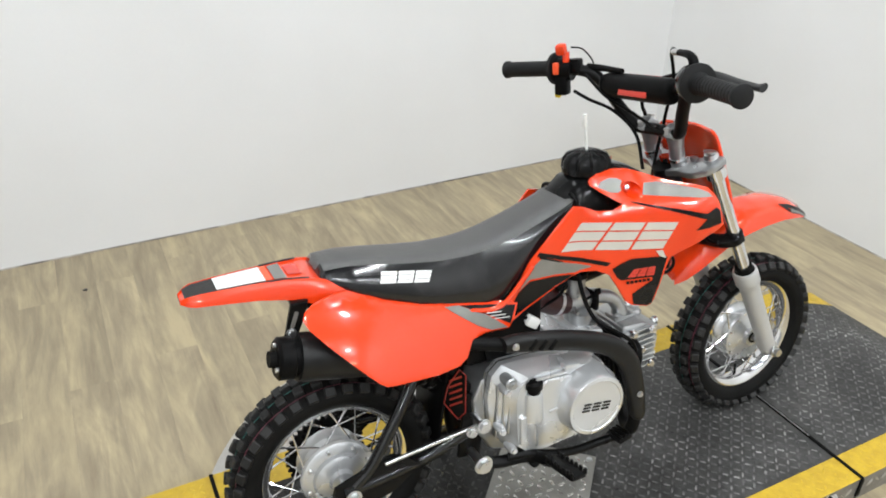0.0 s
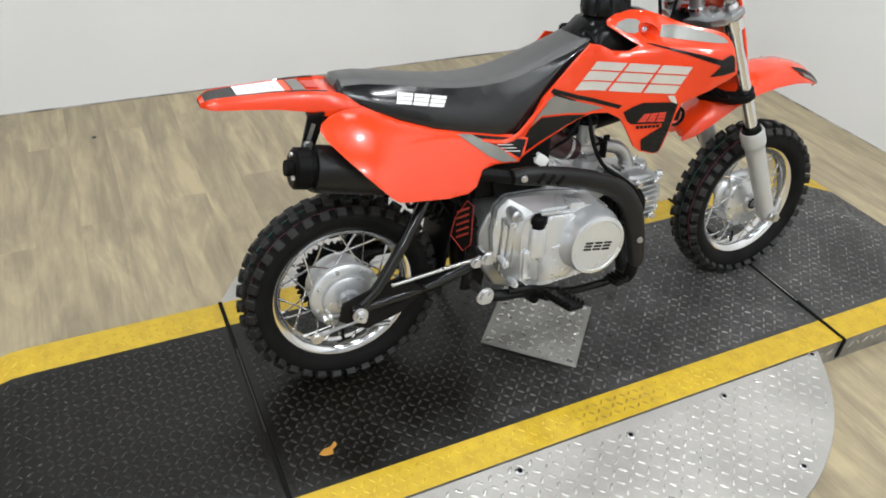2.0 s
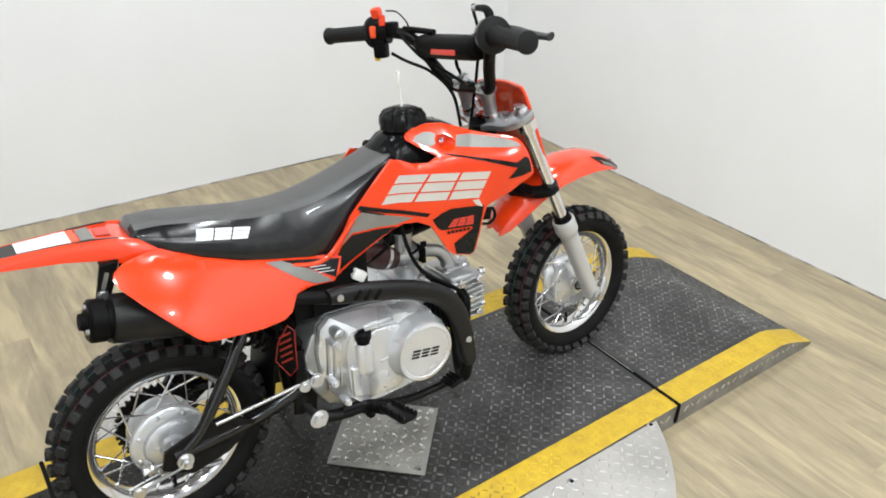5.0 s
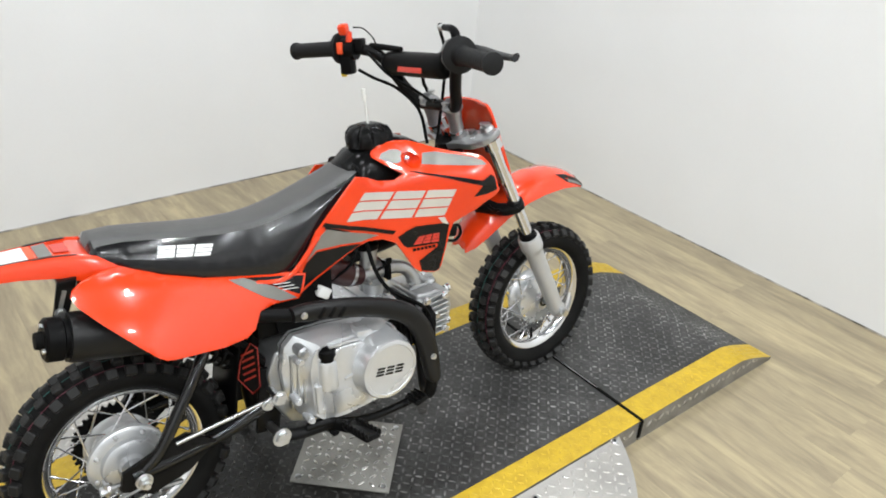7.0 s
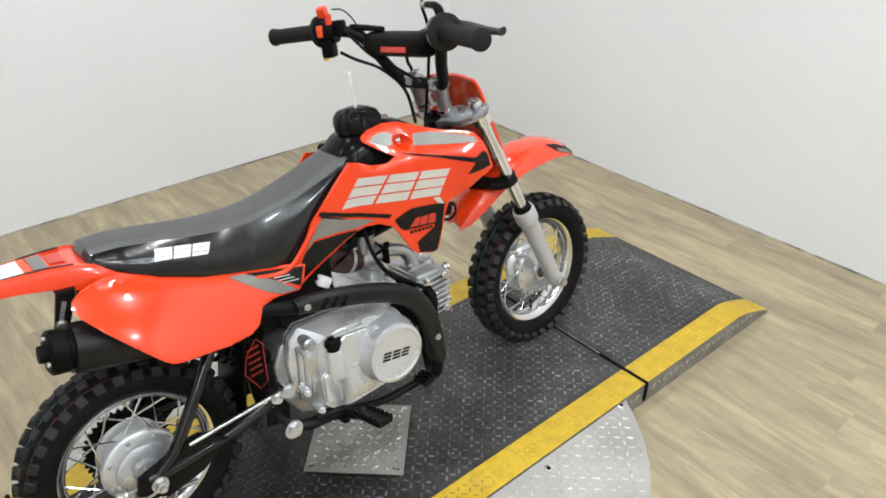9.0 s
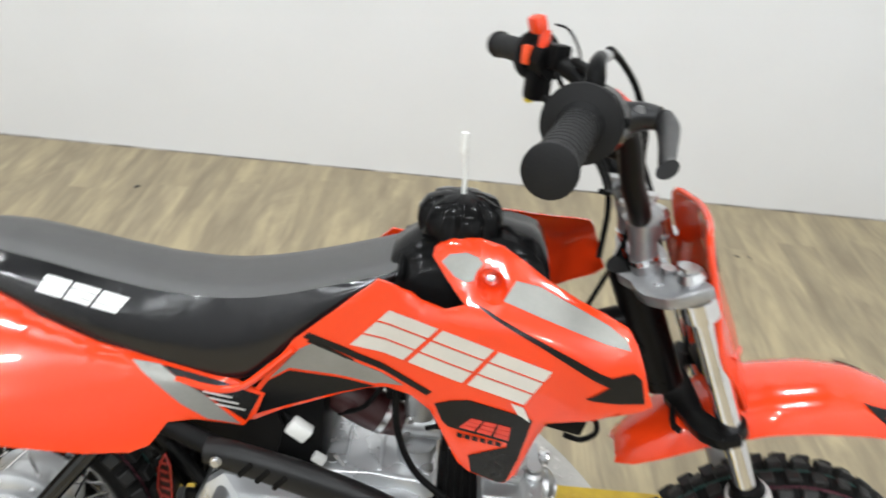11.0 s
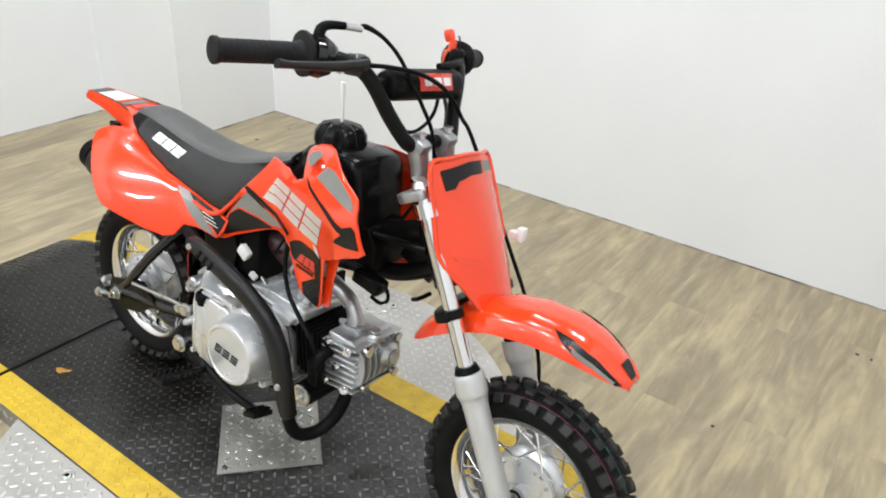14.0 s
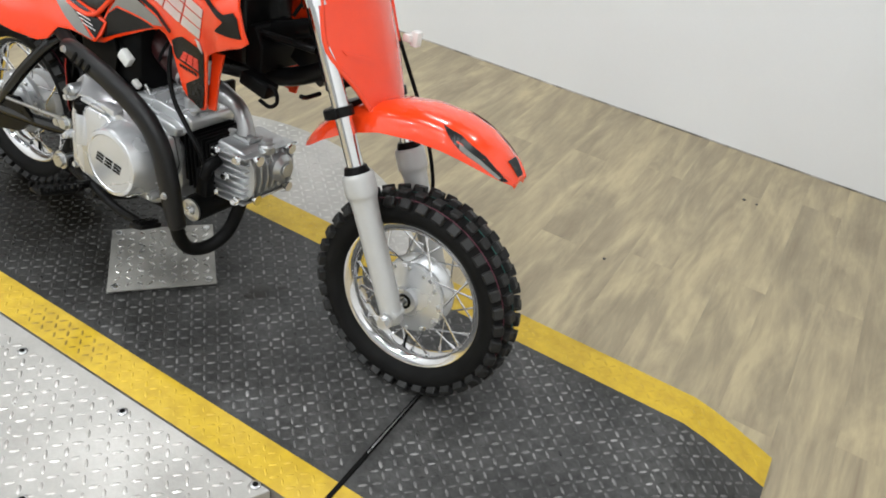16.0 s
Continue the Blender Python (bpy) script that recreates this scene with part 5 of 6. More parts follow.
for k in range(3):
    a = 2 * math.pi * k / 3 + 0.4
    u = MD.orthogonal().normalized()
    part("cap_screw", tube([M0 + MD * 0.036 + (u * math.cos(a) + MD.cross(u) * math.sin(a)) * 0.021, M0 + MD * 0.040 + (u * math.cos(a) + MD.cross(u) * math.sin(a)) * 0.021], 0.004, 8, smooth=False), STEEL, pipe)
hanger = part("muffler_bracket", joined(panel([(-0.064, 0.484), (-0.048, 0.540), (-0.022, 0.540), (-0.028, 0.520), (-0.043, 0.486)], lambda x, z: 0.058, 0.005, 0.03), box((-0.036, -0.050, 0.536), (0.024, 0.020, 0.006), 0.001)), BLACK_PAINT, pipe, "black silencer hanger plate with a slot")
part("hanger_slot", box((-0.046, -0.0583, 0.513), (0.006, 0.0022, 0.026), 0.0, (0, 22, 0)), PLATESIDE, hanger)
part("hanger_bolt", bolt((-0.053, -0.061, 0.493), 0.006, 0.005), STEEL, hanger)

# ---- seat ----
SX = [0.004, 0.012, 0.05, 0.10, 0.15, 0.20, 0.25, 0.28, 0.31, 0.345, 0.385, 0.42, 0.448, 0.460]
S_TOP = [0.564, 0.576, 0.5755, 0.568, 0.559, 0.552, 0.550, 0.552, 0.557, 0.566, 0.579, 0.591, 0.601, 0.603]
S_BOT = [0.549, 0.548, 0.530, 0.508, 0.489, 0.473, 0.461, 0.456, 0.466, 0.496, 0.535, 0.567, 0.588, 0.596]
S_W = [0.031, 0.036, 0.038, 0.040, 0.042, 0.044, 0.045, 0.046, 0.047, 0.047, 0.046, 0.046, 0.045, 0.044]
S_LOW = [0.040, 0.050, 0.061, 0.066, 0.069, 0.069, 0.069, 0.069, 0.068, 0.064, 0.058, 0.053, 0.050, 0.046]


def seat_side(x, z):
    """How far the seat's side stands out."""
    w, t, b, low = (float(np.interp(x, SX, q)) for q in (S_W, S_TOP, S_BOT, S_LOW))
    h = t - b
    edge = min(0.006, h * 0.3)
    return float(np.interp(z, [b, b + 0.3 * h, b + 0.62 * h, t - edge], [low - 0.002, low, w + 0.62 * (low - w), w]))


def seat_ring(x, t, b, w, low):
    h = t - b
    crown = min(0.006, h * 0.4)
    edge = min(0.006, h * 0.3)
    right = [(x, -low + 0.002, b), (x, -low, b + 0.3 * h), (x, -(w + 0.62 * (low - w)), b + 0.62 * h), (x, -w, t - edge), (x, -w + 0.006, t - edge * 0.25)]
    top = [(x, -w * 0.55, t + crown * 0.25), (x, 0, t + crown * 0.4), (x, w * 0.55, t + crown * 0.25)]
    return right + top + [(x, -y, z) for x, y, z in reversed(right)]


def seat_bm():
    xs = np.linspace(SX[0], SX[-1], 60)
    return loft([seat_ring(float(x), *(float(np.interp(x, SX, q)) for q in (S_TOP, S_BOT, S_W, S_LOW))) for x in xs])


def split_bm(bm, keep):
    """Only the faces for which keep(centre) holds."""
    bmesh.ops.delete(bm, geom=[f for f in bm.faces if not keep(f)], context="FACES")
    return bm


def is_top(f):
    c = f.calc_center_median()
    return f.normal.z > 0.55 and abs(c.y) < float(np.interp(c.x, SX, S_W)) - 0.001


sb = seat_bm()
bmesh.ops.recalc_face_normals(sb, faces=sb.faces[:])
seat = part("seat", split_bm(sb, lambda f: not is_top(f)), VINYL_SIDE, bike, "long black seat, glossy vinyl sides and matt grey top", sharp=60)
sb = seat_bm()
bmesh.ops.recalc_face_normals(sb, faces=sb.faces[:])
part("seat_top", split_bm(sb, is_top), VINYL_TOP, seat, "matt grey-black grippy seat top", sharp=60)
part("seat_strap", tube([(0.456, -0.052, 0.592), (0.457, -0.046, 0.604), (0.458, 0.0, 0.611), (0.457, 0.046, 0.604), (0.456, 0.052, 0.592)], 0.0035, 8), BLACK_PLASTIC, seat)


def block_logo(corners, blocks=3, gap=0.03):
    """Slanted plain blocks of three bars each, as outlines of bars between four corners (top left, top right, bottom left, bottom right)."""
    tl, tr, bl, br = (Vector(c) for c in corners)

    def at(u, v):
        p = (bl.lerp(br, u)).lerp(tl.lerp(tr, u), v)
        return (p.x, p.y)

    out = []
    for k in range(blocks):
        u0, u1 = k / blocks + gap / 2, (k + 1) / blocks - gap / 2
        for a, b, c, d in ((u0, u1, 0.72, 1.0), (u0, u1, 0.355, 0.665), (u0, u1, 0.0, 0.30)):
            out.append([at(a, c), at(b, c), at(b, d), at(a, d)])
    return out


for side in (-1, 1):
    bars = [panel(o, seat_side, 0.0008, 0.015, side, 0.0012) for o in block_logo(((0.097, 0.5540), (0.184, 0.5370), (0.090, 0.5400), (0.173, 0.5230)))]
    for bar in bars:
        part("mark_bar", bar, WHITEDECAL, seat, "white plain slanted bar")

# ---- tank ----
TX = [0.438, 0.446, 0.470, 0.510, 0.560, 0.592, 0.604, 0.610]
T_TOP = [0.588, 0.606, 0.626, 0.637, 0.638, 0.632, 0.620, 0.585]
T_W = [0.044, 0.053, 0.057, 0.059, 0.060, 0.059, 0.057, 0.052]


def tank_ring(x, t, w):
    b = 0.470
    r = smooth((0.575 - x) / 0.06)
    half = [(x, -w * 0.94, b), (x, -w, b + 0.4 * (t - b)), (x, -w * (0.98 - 0.05 * r), t - 0.020 - 0.020 * r), (x, -w * (0.93 - 0.17 * r), t - 0.008 - 0.008 * r), (x, -w * (0.80 - 0.28 * r), t - 0.001 - 0.001 * r)]
    return half + [(x, 0, t + 0.002)] + [(x, -y, z) for x, y, z in reversed(half)]


tank = part("fuel_tank", loft([tank_ring(float(x), float(np.interp(x, TX, T_TOP)), float(np.interp(x, TX, T_W))) for x in np.linspace(TX[0], TX[-1], 22)]), TANK_BLACK, bike, "black plastic fuel tank", sharp=50)
cap_rings = []
for r, z in ((0.032, 0.630), (0.0405, 0.632), (0.0425, 0.640), (0.0415, 0.653), (0.0345, 0.664), (0.018, 0.670), (0.006, 0.6705)):
    ring = []
    for k in range(72):
        a = 2 * math.pi * k / 72
        dip = 0.0080 * max(0.0, math.cos(7 * a)) ** 1.5 if 0.635 < z < 0.665 else 0.0
        ring.append((0.511 + 1.06 * (r - dip) * math.cos(a), (r - dip) * math.sin(a), z))
    cap_rings.append(ring)
part("fuel_cap", loft(cap_rings), TANK_BLACK, tank, "black scalloped screw cap", sharp=40)
part("breather", joined(tube([(0.511, 0, 0.665), (0.510, 0.001, 0.690), (0.507, 0.002, 0.716)], 0.0026, 10), tube([(0.507, 0.002, 0.712), (0.5065, 0.002, 0.718), (0.506, 0.002, 0.733)], [0.0046, 0.0048, 0.0042], 10, smooth=False)), CLEAR, tank, "clear breather tube with a white tip")
part("tank_bolt", joined(bolt((0.598, -0.050, 0.560), 0.006, 0.006, "x"), box((0.588, -0.050, 0.560), (0.02, 0.012, 0.012), 0.002)), STEEL, tank)
part("radiator_shade", case_bm(-0.046, 0.046, [(0.590, 0.465), (0.640, 0.460), (0.640, 0.500), (0.622, 0.530), (0.598, 0.53)], 0.004), BLACK_PLASTIC, tank, "black plastic ahead of the tank")


# ---- side shrouds ----
def shroud_depth(x, z):
    """A lower wing that flares forward and, above a crisp fold, a facet that leans in to the tank."""
    low = float(np.interp(x, [0.30, 0.41, 0.448, 0.645, 0.70], [0.072, 0.072, 0.0757, 0.1500, 0.1510]))
    low -= 0.12 * max(0.0, 0.56 - z) * smooth((x - 0.5) / 0.1)
    high = float(np.interp(x, [0.48, 0.557, 0.67, 0.70], [0.056, 0.098, 0.136, 0.142])) - float(np.interp(x, [0.55, 0.67], [1.0, 0.7])) * (z - 0.61)
    high += max(0.0, 0.47 - x)
    return 0.5 * (low + high - math.sqrt((low - high) ** 2 + 1.6e-5))


def well_rim(a):
    return (0.5455 + 0.0150 * math.sin(math.radians(a)), 0.6150 + 0.0125 * math.cos(math.radians(a)))


WELL = [well_rim(30 * k) for k in range(12)]
SHROUD_TOP = [(0.487, 0.621), (0.488, 0.627), (0.494, 0.632), (0.508, 0.639), (0.532, 0.6445), (0.554, 0.6445), (0.575, 0.638), (0.596, 0.630), (0.625, 0.622), (0.648, 0.6175), (0.668, 0.612)]
SHROUD_LOW = [(0.676, 0.602), (0.685, 0.582), (0.694, 0.557), (0.701, 0.543), (0.690, 0.534), (0.665, 0.524), (0.635, 0.510), (0.607, 0.493), (0.602, 0.475), (0.597, 0.440), (0.591, 0.406), (0.586, 0.397), (0.578, 0.3945), (0.547, 0.4030), (0.534, 0.4135), (0.512, 0.452), (0.500, 0.470), (0.479, 0.480), (0.455, 0.480), (0.431, 0.472), (0.388, 0.452), (0.345, 0.432), (0.315, 0.414),
              (0.294, 0.410), (0.317, 0.457), (0.354, 0.519), (0.395, 0.559), (0.437, 0.602), (0.456, 0.598), (0.480, 0.5865), (0.505, 0.5865), (0.523, 0.595), (0.512, 0.602), (0.501, 0.610)]
# two sheets that meet on both sides of the screw well
SHROUD = [SHROUD_TOP + [well_rim(90 - 30 * k) for k in range(7)], SHROUD_TOP[-1:] + SHROUD_LOW + SHROUD_TOP[:1] + [well_rim(-90 - 30 * k) for k in range(7)]]
DECALS = [("arrow_decal", BLACKDECAL, [(0.532, 0.600), (0.545, 0.5985), (0.565, 0.5940), (0.598, 0.5865), (0.625, 0.580), (0.658, 0.571), (0.676, 0.579), (0.684, 0.573), (0.692, 0.547), (0.668, 0.543), (0.640, 0.543), (0.658, 0.561), (0.625, 0.572), (0.595, 0.5825), (0.565, 0.591), (0.545, 0.596)]),
          ("silver_stripe", SILVERDECAL, [(0.567, 0.625), (0.589, 0.6255), (0.620, 0.6190), (0.651, 0.6118), (0.666, 0.605), (0.670, 0.598), (0.649, 0.5985), (0.621, 0.6015), (0.590, 0.6050), (0.557, 0.609)]),
          ("silver_tip", SILVERDECAL, [(0.496, 0.620), (0.503, 0.627), (0.519, 0.6325), (0.531, 0.632), (0.5355, 0.6285), (0.530, 0.622), (0.528, 0.615), (0.521, 0.612), (0.510, 0.613)]),
          ("lower_decal", BLACKDECAL, [(0.504, 0.481), (0.520, 0.491), (0.537, 0.4975), (0.599, 0.4955), (0.5935, 0.440), (0.586, 0.4005), (0.578, 0.3970), (0.549, 0.4055), (0.5445, 0.4265), (0.5805, 0.4490), (0.5800, 0.4560), (0.520, 0.4585), (0.513, 0.4640)]),
          ("black_wedge", BLACKDECAL, [(0.304, 0.425), (0.330, 0.468), (0.352, 0.484), (0.400, 0.482), (0.440, 0.478), (0.400, 0.462), (0.350, 0.440), (0.318, 0.424)]),
          ("grey_wedge", SILVERDECAL, [(0.332, 0.472), (0.362, 0.512), (0.374, 0.520), (0.420, 0.504), (0.470, 0.490), (0.440, 0.482), (0.400, 0.486), (0.352, 0.488)]),
          ("black_line", BLACKDECAL, [(0.366, 0.527), (0.371, 0.533), (0.420, 0.516), (0.500, 0.494), (0.495, 0.488), (0.418, 0.509)]),
          ("black_line", BLACKDECAL, [(0.370, 0.5225), (0.3725, 0.525), (0.418, 0.5065), (0.416, 0.504)])]
for side in (-1, 1):
    shroud = part("shroud", panel(SHROUD, shroud_depth, 0.004, 0.009, side, 0.0, 0.0008), RED, bike, "glossy red plastic tank shroud with decals", sharp=40)
    shroud.location.z = -0.012 if side > 0 else 0.0
    for name, material, outline in DECALS:
        part(name, panel(outline, shroud_depth, 0.0012, 0.008, side, 0.0016), material, shroud)
    logo = [panel(o, shroud_depth, 0.0012, 0.008, side, 0.0020) for o in block_logo(((0.448, 0.572), (0.609, 0.5610), (0.411, 0.5250), (0.591, 0.5120)))]
    for bar in logo:
        part("mark_bar", bar, LOGOSILVER, shroud, "bright silver plain slanted bar")
    part("mark_tail", panel([(0.577, 0.5090), (0.589, 0.5085), (0.597, 0.4930), (0.585, 0.4980)], shroud_depth, 0.0012, 0.008, side, 0.0026), LOGOSILVER, shroud)
    floor_y = shroud_depth(0.5455, 0.615) - 0.017
    rings = [[(0.5455 + (x - 0.5455) * k, side * (shroud_depth(x, z) * (1 - u) + floor_y * u), 0.615 + (z - 0.615) * k) for x, z in WELL] for k, u in ((1.01, 0.02), (0.93, 0.4), (0.84, 0.9), (0.72, 1.0), (0.05, 1.0))]
    well = part("screw_well", loft(rings, ends=False), RED, shroud, "deep round screw well")
    part("shroud_screw", lathe([(0.0001, side * 0.007), (0.0030, side * 0.0066), (0.0062, side * 0.004), (0.0070, 0.0)], 14, (0.5455, side * floor_y, 0.615)), CHROME, well, "bright shroud screw")
    for k in range(6):
        x = 0.530 + 0.0078 * k
        part("small_print", panel([(x, 0.4545), (x + 0.0055, 0.4540), (x + 0.0055, 0.4490), (x, 0.4495)], shroud_depth, 0.0010, 0.02, side, 0.0026), BLACKDECAL, shroud)
    for outline in block_logo(((0.541, 0.4765), (0.582, 0.4780), (0.530, 0.4620), (0.582, 0.4600)), 3, 0.05):
        part("lower_mark", panel(outline, shroud_depth, 0.0010, 0.02, side, 0.0026), REDDECAL, shroud)
    part("rim", tube([(0.235, side * 0.077, 0.4620), (0.262, side * 0.078, 0.4560), (0.284, side * 0.078, 0.4545), (0.306, side * 0.0765, 0.4620), (0.330, side * 0.075, 0.4840), (0.356, side * 0.0745, 0.5120)], 0.0042, 8), RED, shroud)
    # lower red wing by the fork
    part("shroud_leg", panel([(0.600, 0.494), (0.622, 0.496), (0.609, 0.455), (0.597, 0.397), (0.582, 0.396)], lambda x, z: shroud_depth(0.60, z) - 0.016, 0.004, 0.02, side), RED, shroud)


# ---- rear side panels ----
def rear_depth(x, z):
    v = x - 0.03
    u = 0.5 * (v + math.sqrt(v * v + 0.0030))
    q = min(1.0, (0.547 - 0.44 * u + 0.42 * u * u - z) / 0.12)
    return 0.075 + (0.081 - 0.068 * smooth((x - 0.01) / 0.35)) * (1 - (1 - max(0.0, q)) ** 1.6) - 0.012 * smooth((0.10 - q) / 0.16) * smooth((x + 0.04) / 0.12) * smooth((0.32 - x) / 0.05)


REAR_PANEL = [(0.02, 0.545), (0.0, 0.5425), (-0.022, 0.5385), (-0.036, 0.532), (-0.041, 0.525), (-0.036, 0.514), (-0.016, 0.4913), (0.019, 0.4547), (0.047, 0.425), (0.058, 0.4165), (0.072, 0.4125), (0.107, 0.4050), (0.154, 0.3939), (0.196, 0.3895), (0.214, 0.3955), (0.23, 0.4189), (0.258, 0.4212),
              (0.306, 0.4143), (0.319, 0.4297), (0.327, 0.4525), (0.299, 0.4602), (0.262, 0.466), (0.201, 0.4797), (0.154, 0.4925), (0.093, 0.5149), (0.057, 0.5317), (0.036, 0.5440)]
for side in (-1, 1):
    number_panel = part("side_panel", panel(REAR_PANEL, rear_depth, 0.004, 0.009, side, 0.0, 0.0004), RED, bike, "glossy red plastic rear side panel", sharp=40)
    part("silver_flash", panel([(0.191, 0.48), (0.218, 0.4745), (0.266, 0.448), (0.303, 0.4173), (0.27, 0.4227), (0.243, 0.4385)], rear_depth, 0.0012, 0.008, side, 0.0016), SILVERDECAL, number_panel)
    part("black_flash", panel([(0.221, 0.4736), (0.263, 0.4634), (0.322, 0.4507), (0.309, 0.4216), (0.268, 0.4481)], rear_depth, 0.0012, 0.008, side, 0.0016), BLACKDECAL, number_panel)
    for k in range(3):
        x = 0.264 + 0.007 * k
        part("thin_stroke", panel([(x, 0.4530 - 0.0065 * k), (x + 0.030, 0.4475 - 0.0065 * k), (x + 0.030, 0.4463 - 0.0065 * k), (x, 0.4515 - 0.0065 * k)], rear_depth, 0.0010, 0.008, side, 0.0026), LOGOSILVER, number_panel)

# ---- rear fender ----
FX = [-0.195, -0.190, -0.176, -0.140, -0.090, -0.040, -0.005, 0.020, 0.040]
F_TOP = [0.562, 0.566, 0.570, 0.571, 0.571, 0.570, 0.566, 0.558, 0.545]
F_BOT = [0.557, 0.555, 0.5535, 0.551, 0.547, 0.539, 0.526, 0.508, 0.494]
F_W = [0.014, 0.020, 0.026, 0.030, 0.035, 0.042, 0.050, 0.057, 0.058]


def fender_ring(x):
    t, b, w = (float(np.interp(x, FX, q)) for q in (F_TOP, F_BOT, F_W))
    half = [(x, -w * 1.10, b), (x, -w * 1.06, (t + b) / 2), (x, -w * 0.97, t - 0.006), (x, -w * 0.86, t)]
    return half + [(x, -w * 0.82, t - 0.003), (x, 0, t - 0.002), (x, w * 0.82, t - 0.003)] + [(x, -y, z) for x, y, z in reversed(half)] + [(x, w * 0.9, b + 0.004), (x, -w * 0.9, b + 0.004)]


rear_fender = part("rear_fender", loft([fender_ring(float(x)) for x in np.linspace(FX[0], FX[-1], 26)]), RED, bike, "glossy red plastic tail fender", sharp=40)


def flat_strip(xs, width, lift):
    """A thin strip on the top of the tail."""
    rings = []
    for x in xs:
        t, w = float(np.interp(x, FX, F_TOP)) - 0.0018 + lift, float(np.interp(x, FX, F_W)) * width
        rings.append([(x, -w, t), (x, w, t), (x, w, t - 0.0008), (x, -w, t - 0.0008)])
    return loft(rings)


part("tail_decal", flat_strip([-0.188, -0.175, -0.15, -0.10, -0.070], 0.80, 0.0012), BLACKDECAL, rear_fender, "black tail decal")
part("warning_label", flat_strip([-0.143, -0.12, -0.09, -0.073], 0.70, 0.0022), WHITEDECAL, rear_fender, "white warning label, print too small to read")
part("label_stripe", flat_strip([-0.073, -0.063], 0.70, 0.0022), ORANGE, rear_fender, "orange label header")
part("grey_patch", flat_strip([-0.060, -0.042], 0.66, 0.0014), SILVERDECAL, rear_fender)
part("pink_patch", flat_strip([-0.038, -0.018], 0.40, 0.0014), REDDECAL, rear_fender)
for sign in (-1, 1):
    part("edge_line", loft([[(x, sign * float(np.interp(x, FX, F_W)) * 0.84 - 0.0022, float(np.interp(x, FX, F_TOP)) + 0.0006), (x, sign * float(np.interp(x, FX, F_W)) * 0.84 + 0.0022, float(np.interp(x, FX, F_TOP)) + 0.0006), (x, sign * float(np.interp(x, FX, F_W)) * 0.84, float(np.interp(x, FX, F_TOP)) - 0.002)] for x in (-0.07, -0.05, -0.03, -0.012)]), BLACKDECAL, rear_fender)
for k in range(5):
    for j in range(2):
        x = -0.140 + 0.0125 * k
        part("print_line", box((x + 0.004, 0.012 - 0.022 * j, float(np.interp(x, FX, F_TOP)) + 0.0010), (0.0016, 0.016, 0.0006)), PALEPRINT, rear_fender)
# inner mudguard over the rear wheel
part("inner_guard", loft([[(0.02 + 0.215 * math.cos(a) * 1.0, y, 0.20 + 0.215 * math.sin(a)) for y in (-0.04, 0.04)] + [(0.02 + 0.211 * math.cos(a), y, 0.20 + 0.211 * math.sin(a)) for y in (0.04, -0.04)] for a in [math.radians(d) for d in range(20, 96, 5)]]), BLACK_PLASTIC, bike, "black inner mudguard")

# ---- front fender ----
NX = [0.720, 0.737, 0.767, 0.817, 0.868, 0.919, 0.970, 1.008, 1.036, 1.060, 1.074]
N_TOP = [0.386, 0.410, 0.440, 0.472, 0.492, 0.502, 0.502, 0.493, 0.479, 0.462, 0.446]
N_W = [0.020, 0.031, 0.042, 0.048, 0.050, 0.050, 0.049, 0.045, 0.038, 0.030, 0.020]
N_DROP = [0.020, 0.034, 0.040, 0.040, 0.040, 0.042, 0.040, 0.036, 0.029, 0.018, 0.007]


def nose_ring(x):
    t, w, d = (float(np.interp(x, NX, q)) for q in (N_TOP, N_W, N_DROP))
    half = [(x, -w * 1.12, t - d), (x, -w, t - d * 0.45), (x, -w * 0.78, t - 0.008), (x, -w * 0.40, t - 0.001)]
    inner = [(x, w * 0.74, t - 0.014), (x, w * 0.94, t - d * 0.5), (x, w * 1.06, t - d)]
    return half + [(x, 0, t)] + [(x, -y, z) for x, y, z in reversed(half)] + [(x, y, z) for x, y, z in reversed(inner)] + [(x, 0, t - 0.006)] + [(x, -y, z) for x, y, z in inner]


front_fender = part("front_fender", loft([nose_ring(float(x)) for x in np.linspace(NX[0], NX[-1], 40)]), RED, bike, "glossy red plastic high front fender", STEER, sharp=40)


def nose_depth(x, z):
    t, w, d = (float(np.interp(x, NX, q)) for q in (N_TOP, N_W, N_DROP))
    k = (t - z) / max(d, 0.01)
    return w * float(np.interp(k, [0.15, 0.45, 1.0], [0.80, 1.0, 1.12]))


for side in (-1, 1):
    part("nose_decal", panel([(0.960, 0.4950), (0.990, 0.4890), (1.030, 0.4720), (1.058, 0.4530), (1.067, 0.4450), (1.060, 0.4445), (1.028, 0.4600), (0.996, 0.4710), (0.984, 0.4780)], nose_depth, 0.0008, 0.012, side, 0.0012), BLACKDECAL, front_fender, "black decal with a silver centre", STEER)
    part("nose_flash", panel([(0.992, 0.4805), (1.026, 0.4665), (1.058, 0.4490), (1.056, 0.4465), (1.025, 0.4615), (0.995, 0.4725)], nose_depth, 0.0008, 0.012, side, 0.0018), SILVERDECAL, front_fender, "", STEER)
part("tip_decal", loft([[(x, -w, t), (x, w, t), (x, 0, t - 0.004)] for x, w, t in [(float(x), 0.40 * float(np.interp(x, NX, N_W)), float(np.interp(x, NX, N_TOP)) + 0.0006) for x in np.linspace(1.054, 1.0725, 5)]]), BLACKDECAL, front_fender, "black decal at the tip", STEER)

# ---- front number plate ----
def board_x(y, z):
    return 0.734 + (0.680 - z) * 0.385 + (0.020 + 0.016 * smooth((0.67 - z) / 0.15)) * (1 - ((y - 0.008) / 0.088) ** 2)


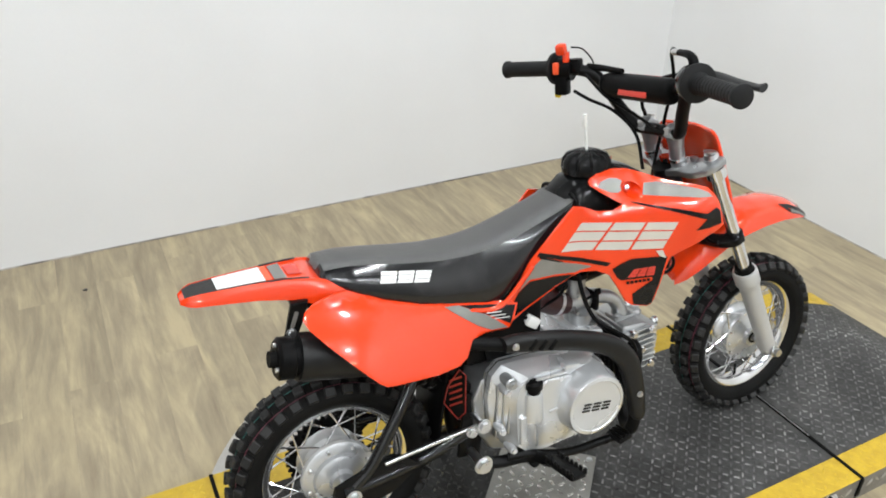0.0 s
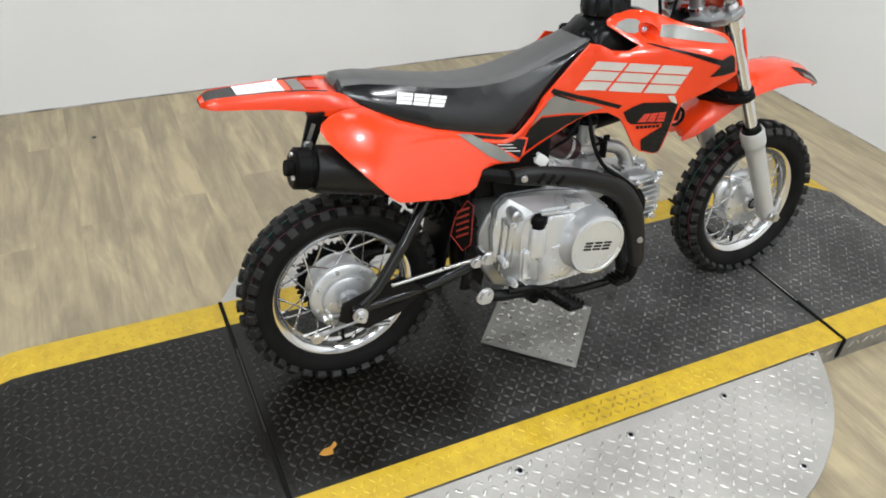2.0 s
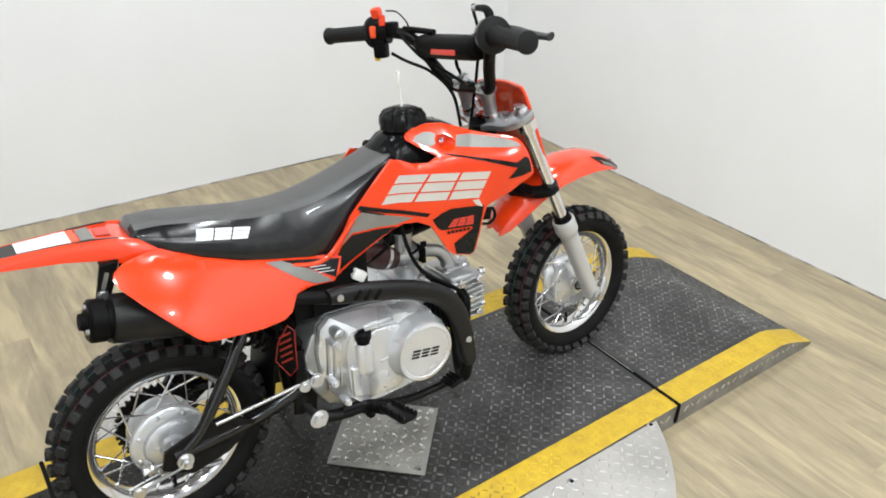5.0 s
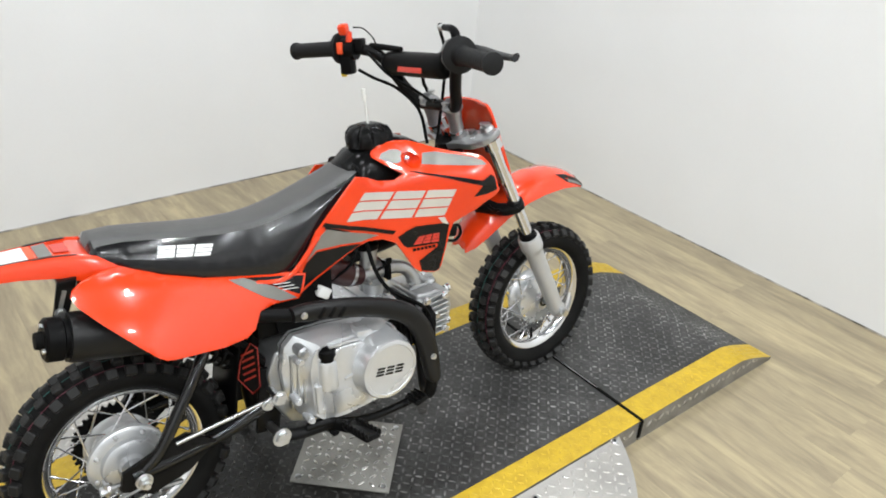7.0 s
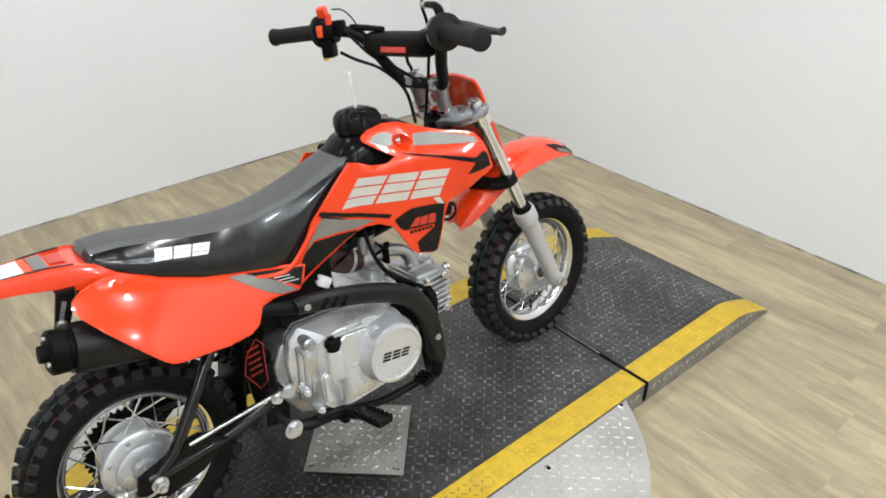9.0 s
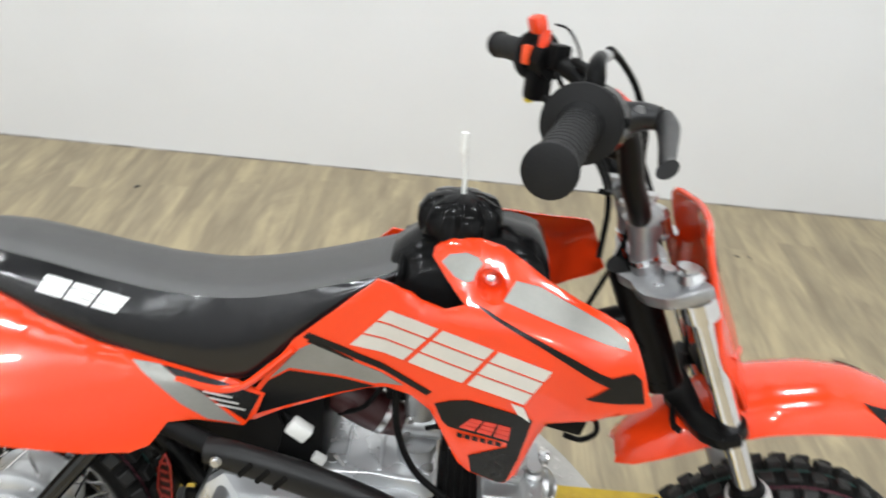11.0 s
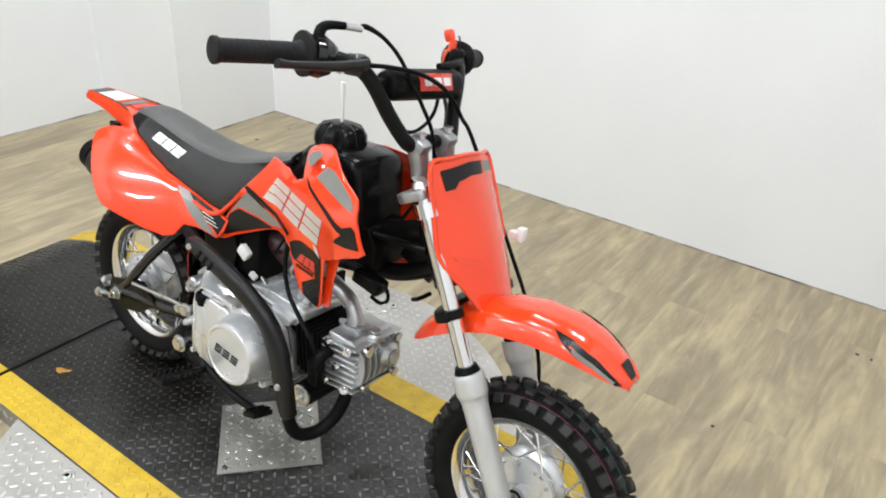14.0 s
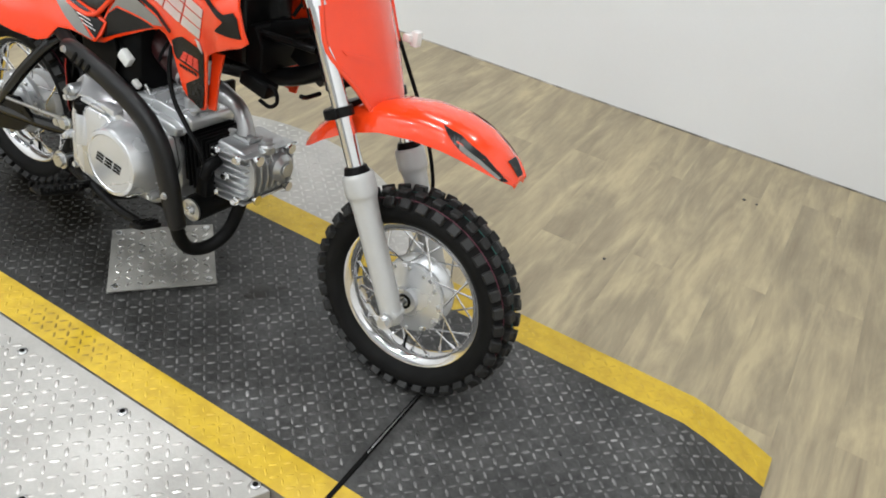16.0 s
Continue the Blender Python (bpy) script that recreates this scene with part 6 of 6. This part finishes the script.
def askew(y, z):
    """The board hangs a little to one side and tilted."""
    return (y + 0.013, z + 0.009 - 0.05 * y)


def board(outline, thick, lift, cell=0.016):
    """A shell over an outline in y and z in front of the fork."""
    bm = panel([askew(y, z) for y, z in outline], board_x, thick, cell, 1, lift)
    for v in bm.verts:
        v.co = Vector((v.co.y, v.co.x, v.co.z))
    return bm


BY, BZ = -0.008, -0.010
plate_out = [(y + BY, z + BZ) for y, z in ((-0.074, 0.670), (-0.040, 0.678), (0.0, 0.681), (0.040, 0.678), (0.074, 0.670), (0.082, 0.610), (0.086, 0.545), (0.060, 0.500), (0.034, 0.455), (0.0, 0.448), (-0.034, 0.455), (-0.060, 0.500), (-0.086, 0.545), (-0.082, 0.610))]
number_board = part("number_board", board(plate_out, 0.004, 0.0), RED, bike, "glossy red plastic front number board", STEER, sharp=40)
part("board_rim", tube([(board_x(*askew(y, z)) - 0.001, *askew(y, z)) for y, z in plate_out[10:] + plate_out[:7]], 0.0036, 8, per=4), RED, number_board, "", STEER)
part("board_decal", board([(-0.070, 0.653), (-0.008, 0.662), (0.022, 0.660), (0.021, 0.642), (-0.010, 0.643), (-0.040, 0.637), (-0.050, 0.628), (-0.067, 0.626)], 0.0008, 0.0012), BLACKDECAL, number_board, "black decal patch", STEER)
part("board_decal", board([(0.026, 0.659), (0.058, 0.654), (0.061, 0.640), (0.026, 0.643)], 0.0008, 0.0012), SILVERDECAL, number_board, "grey decal patch", STEER)
part("board_crease", board([(-0.078, 0.538), (-0.038, 0.530), (-0.038, 0.526), (-0.074, 0.532)], 0.003, 0.003), RED, number_board, "", STEER)
part("side_clip", joined(box((0.818, 0.098, 0.550), (0.014, 0.016, 0.024), 0.003), box((0.808, 0.091, 0.550), (0.014, 0.014, 0.012), 0.002)), CLEAR, number_board, "white plastic clip", STEER)
part("nose_bracket", box((0.800, 0, 0.500), (0.03, 0.05, 0.012), 0.003, (0, 26, 0)), BLACK_PLASTIC, number_board, "", STEER)

# ---- marks on the deck ----
spot = thing("paint_mark", panel([(-0.028, -0.008), (-0.012, -0.012), (0.006, -0.006), (0.026, -0.010), (0.022, 0.002), (0.004, 0.006), (-0.002, 0.016), (-0.014, 0.010), (-0.022, 0.004)], lambda x, z: 0.0, 0.0012, 0.02, 1), ORANGEPAINT, "small orange paint smear on the deck", "mark")
spot.matrix_world = pose(-0.088, -0.198, 0.0026, 90, 0, 25) @ Matrix.Scale(0.7, 4)

# dark knots and crumbs on the floor and the deck
rng = random.Random(5)


def blot(r, n=11):
    """A small flat uneven spot."""
    ring = [(r * rng.uniform(0.55, 1.15) * math.cos(2 * math.pi * k / n), r * rng.uniform(0.55, 1.15) * math.sin(2 * math.pi * k / n)) for k in range(n)]
    return loft([[(x, y, 0.0) for x, y in ring], [(x * 0.8, y * 0.8, 0.0009) for x, y in ring]])


for x, y, r in ((-0.941, 1.131, 0.009), (-0.935, 1.304, 0.006), (-0.348, 1.196, 0.009), (-1.2, 0.717, 0.007), (1.311, 1.136, 0.007), (1.345, 1.134, 0.005), (1.10, 0.62, 0.005)):
    knot = thing("floor_speck", blot(r), OILSTAIN, "small dark speck of dirt on the plank floor", "dirt", "specks on the floor")
    knot.matrix_world = pose(x, y, FLOOR + 0.0002)
for x, y, r in ((0.619, -0.014, 0.022), (0.643, 0.020, 0.012), (0.614, -0.036, 0.012)):
    stain = thing("oil_stain", blot(r, 15), OILSTAIN, "dark oily stain on the worn deck", "stain", "stains on the deck")
    stain.matrix_world = pose(x, y, 0.0012)
for x, y in ((0.529, -0.211), (0.612, -0.062), (0.724, 0.023), (0.549, 0.022), (0.70, -0.16), (0.20, -0.20), (-0.30, -0.05)):
    crumb = thing("pale_crumb", blot(0.0024, 7), SILVERDECAL, "tiny pale crumb lying on the deck", "dirt", "crumbs on the deck")
    crumb.matrix_world = pose(x, y, 0.0028)

# ---- floor planks ----
W, L = 0.104, 0.92
whole = {}
rng = random.Random(11)


def plank(x0, x1, y0, y1):
    key = (round(x1 - x0, 3), round(y1 - y0, 3))
    if key not in whole:
        whole[key] = as_mesh("plank", box((0, 0, -0.002), (x1 - x0 - 0.0001, y1 - y0 - 0.0001, 0.004)), PLANK)
    ob = new("plank", whole[key])
    ob.parent = floor
    ob.location = ((x0 + x1) / 2, (y0 + y1) / 2, FLOOR)


x = REAR
row = 0
while x < FRONT - 0.01:
    x1 = min(x + W, FRONT)
    y = NEAR - ((row * 0.47) % 1.0) * L
    while y < BACK - 0.01:
        a, b = max(y, NEAR), min(y + L, BACK)
        if b - a > 0.02:
            plank(x, x1, a, b)
        y += L
    x, row = x1, row + 1
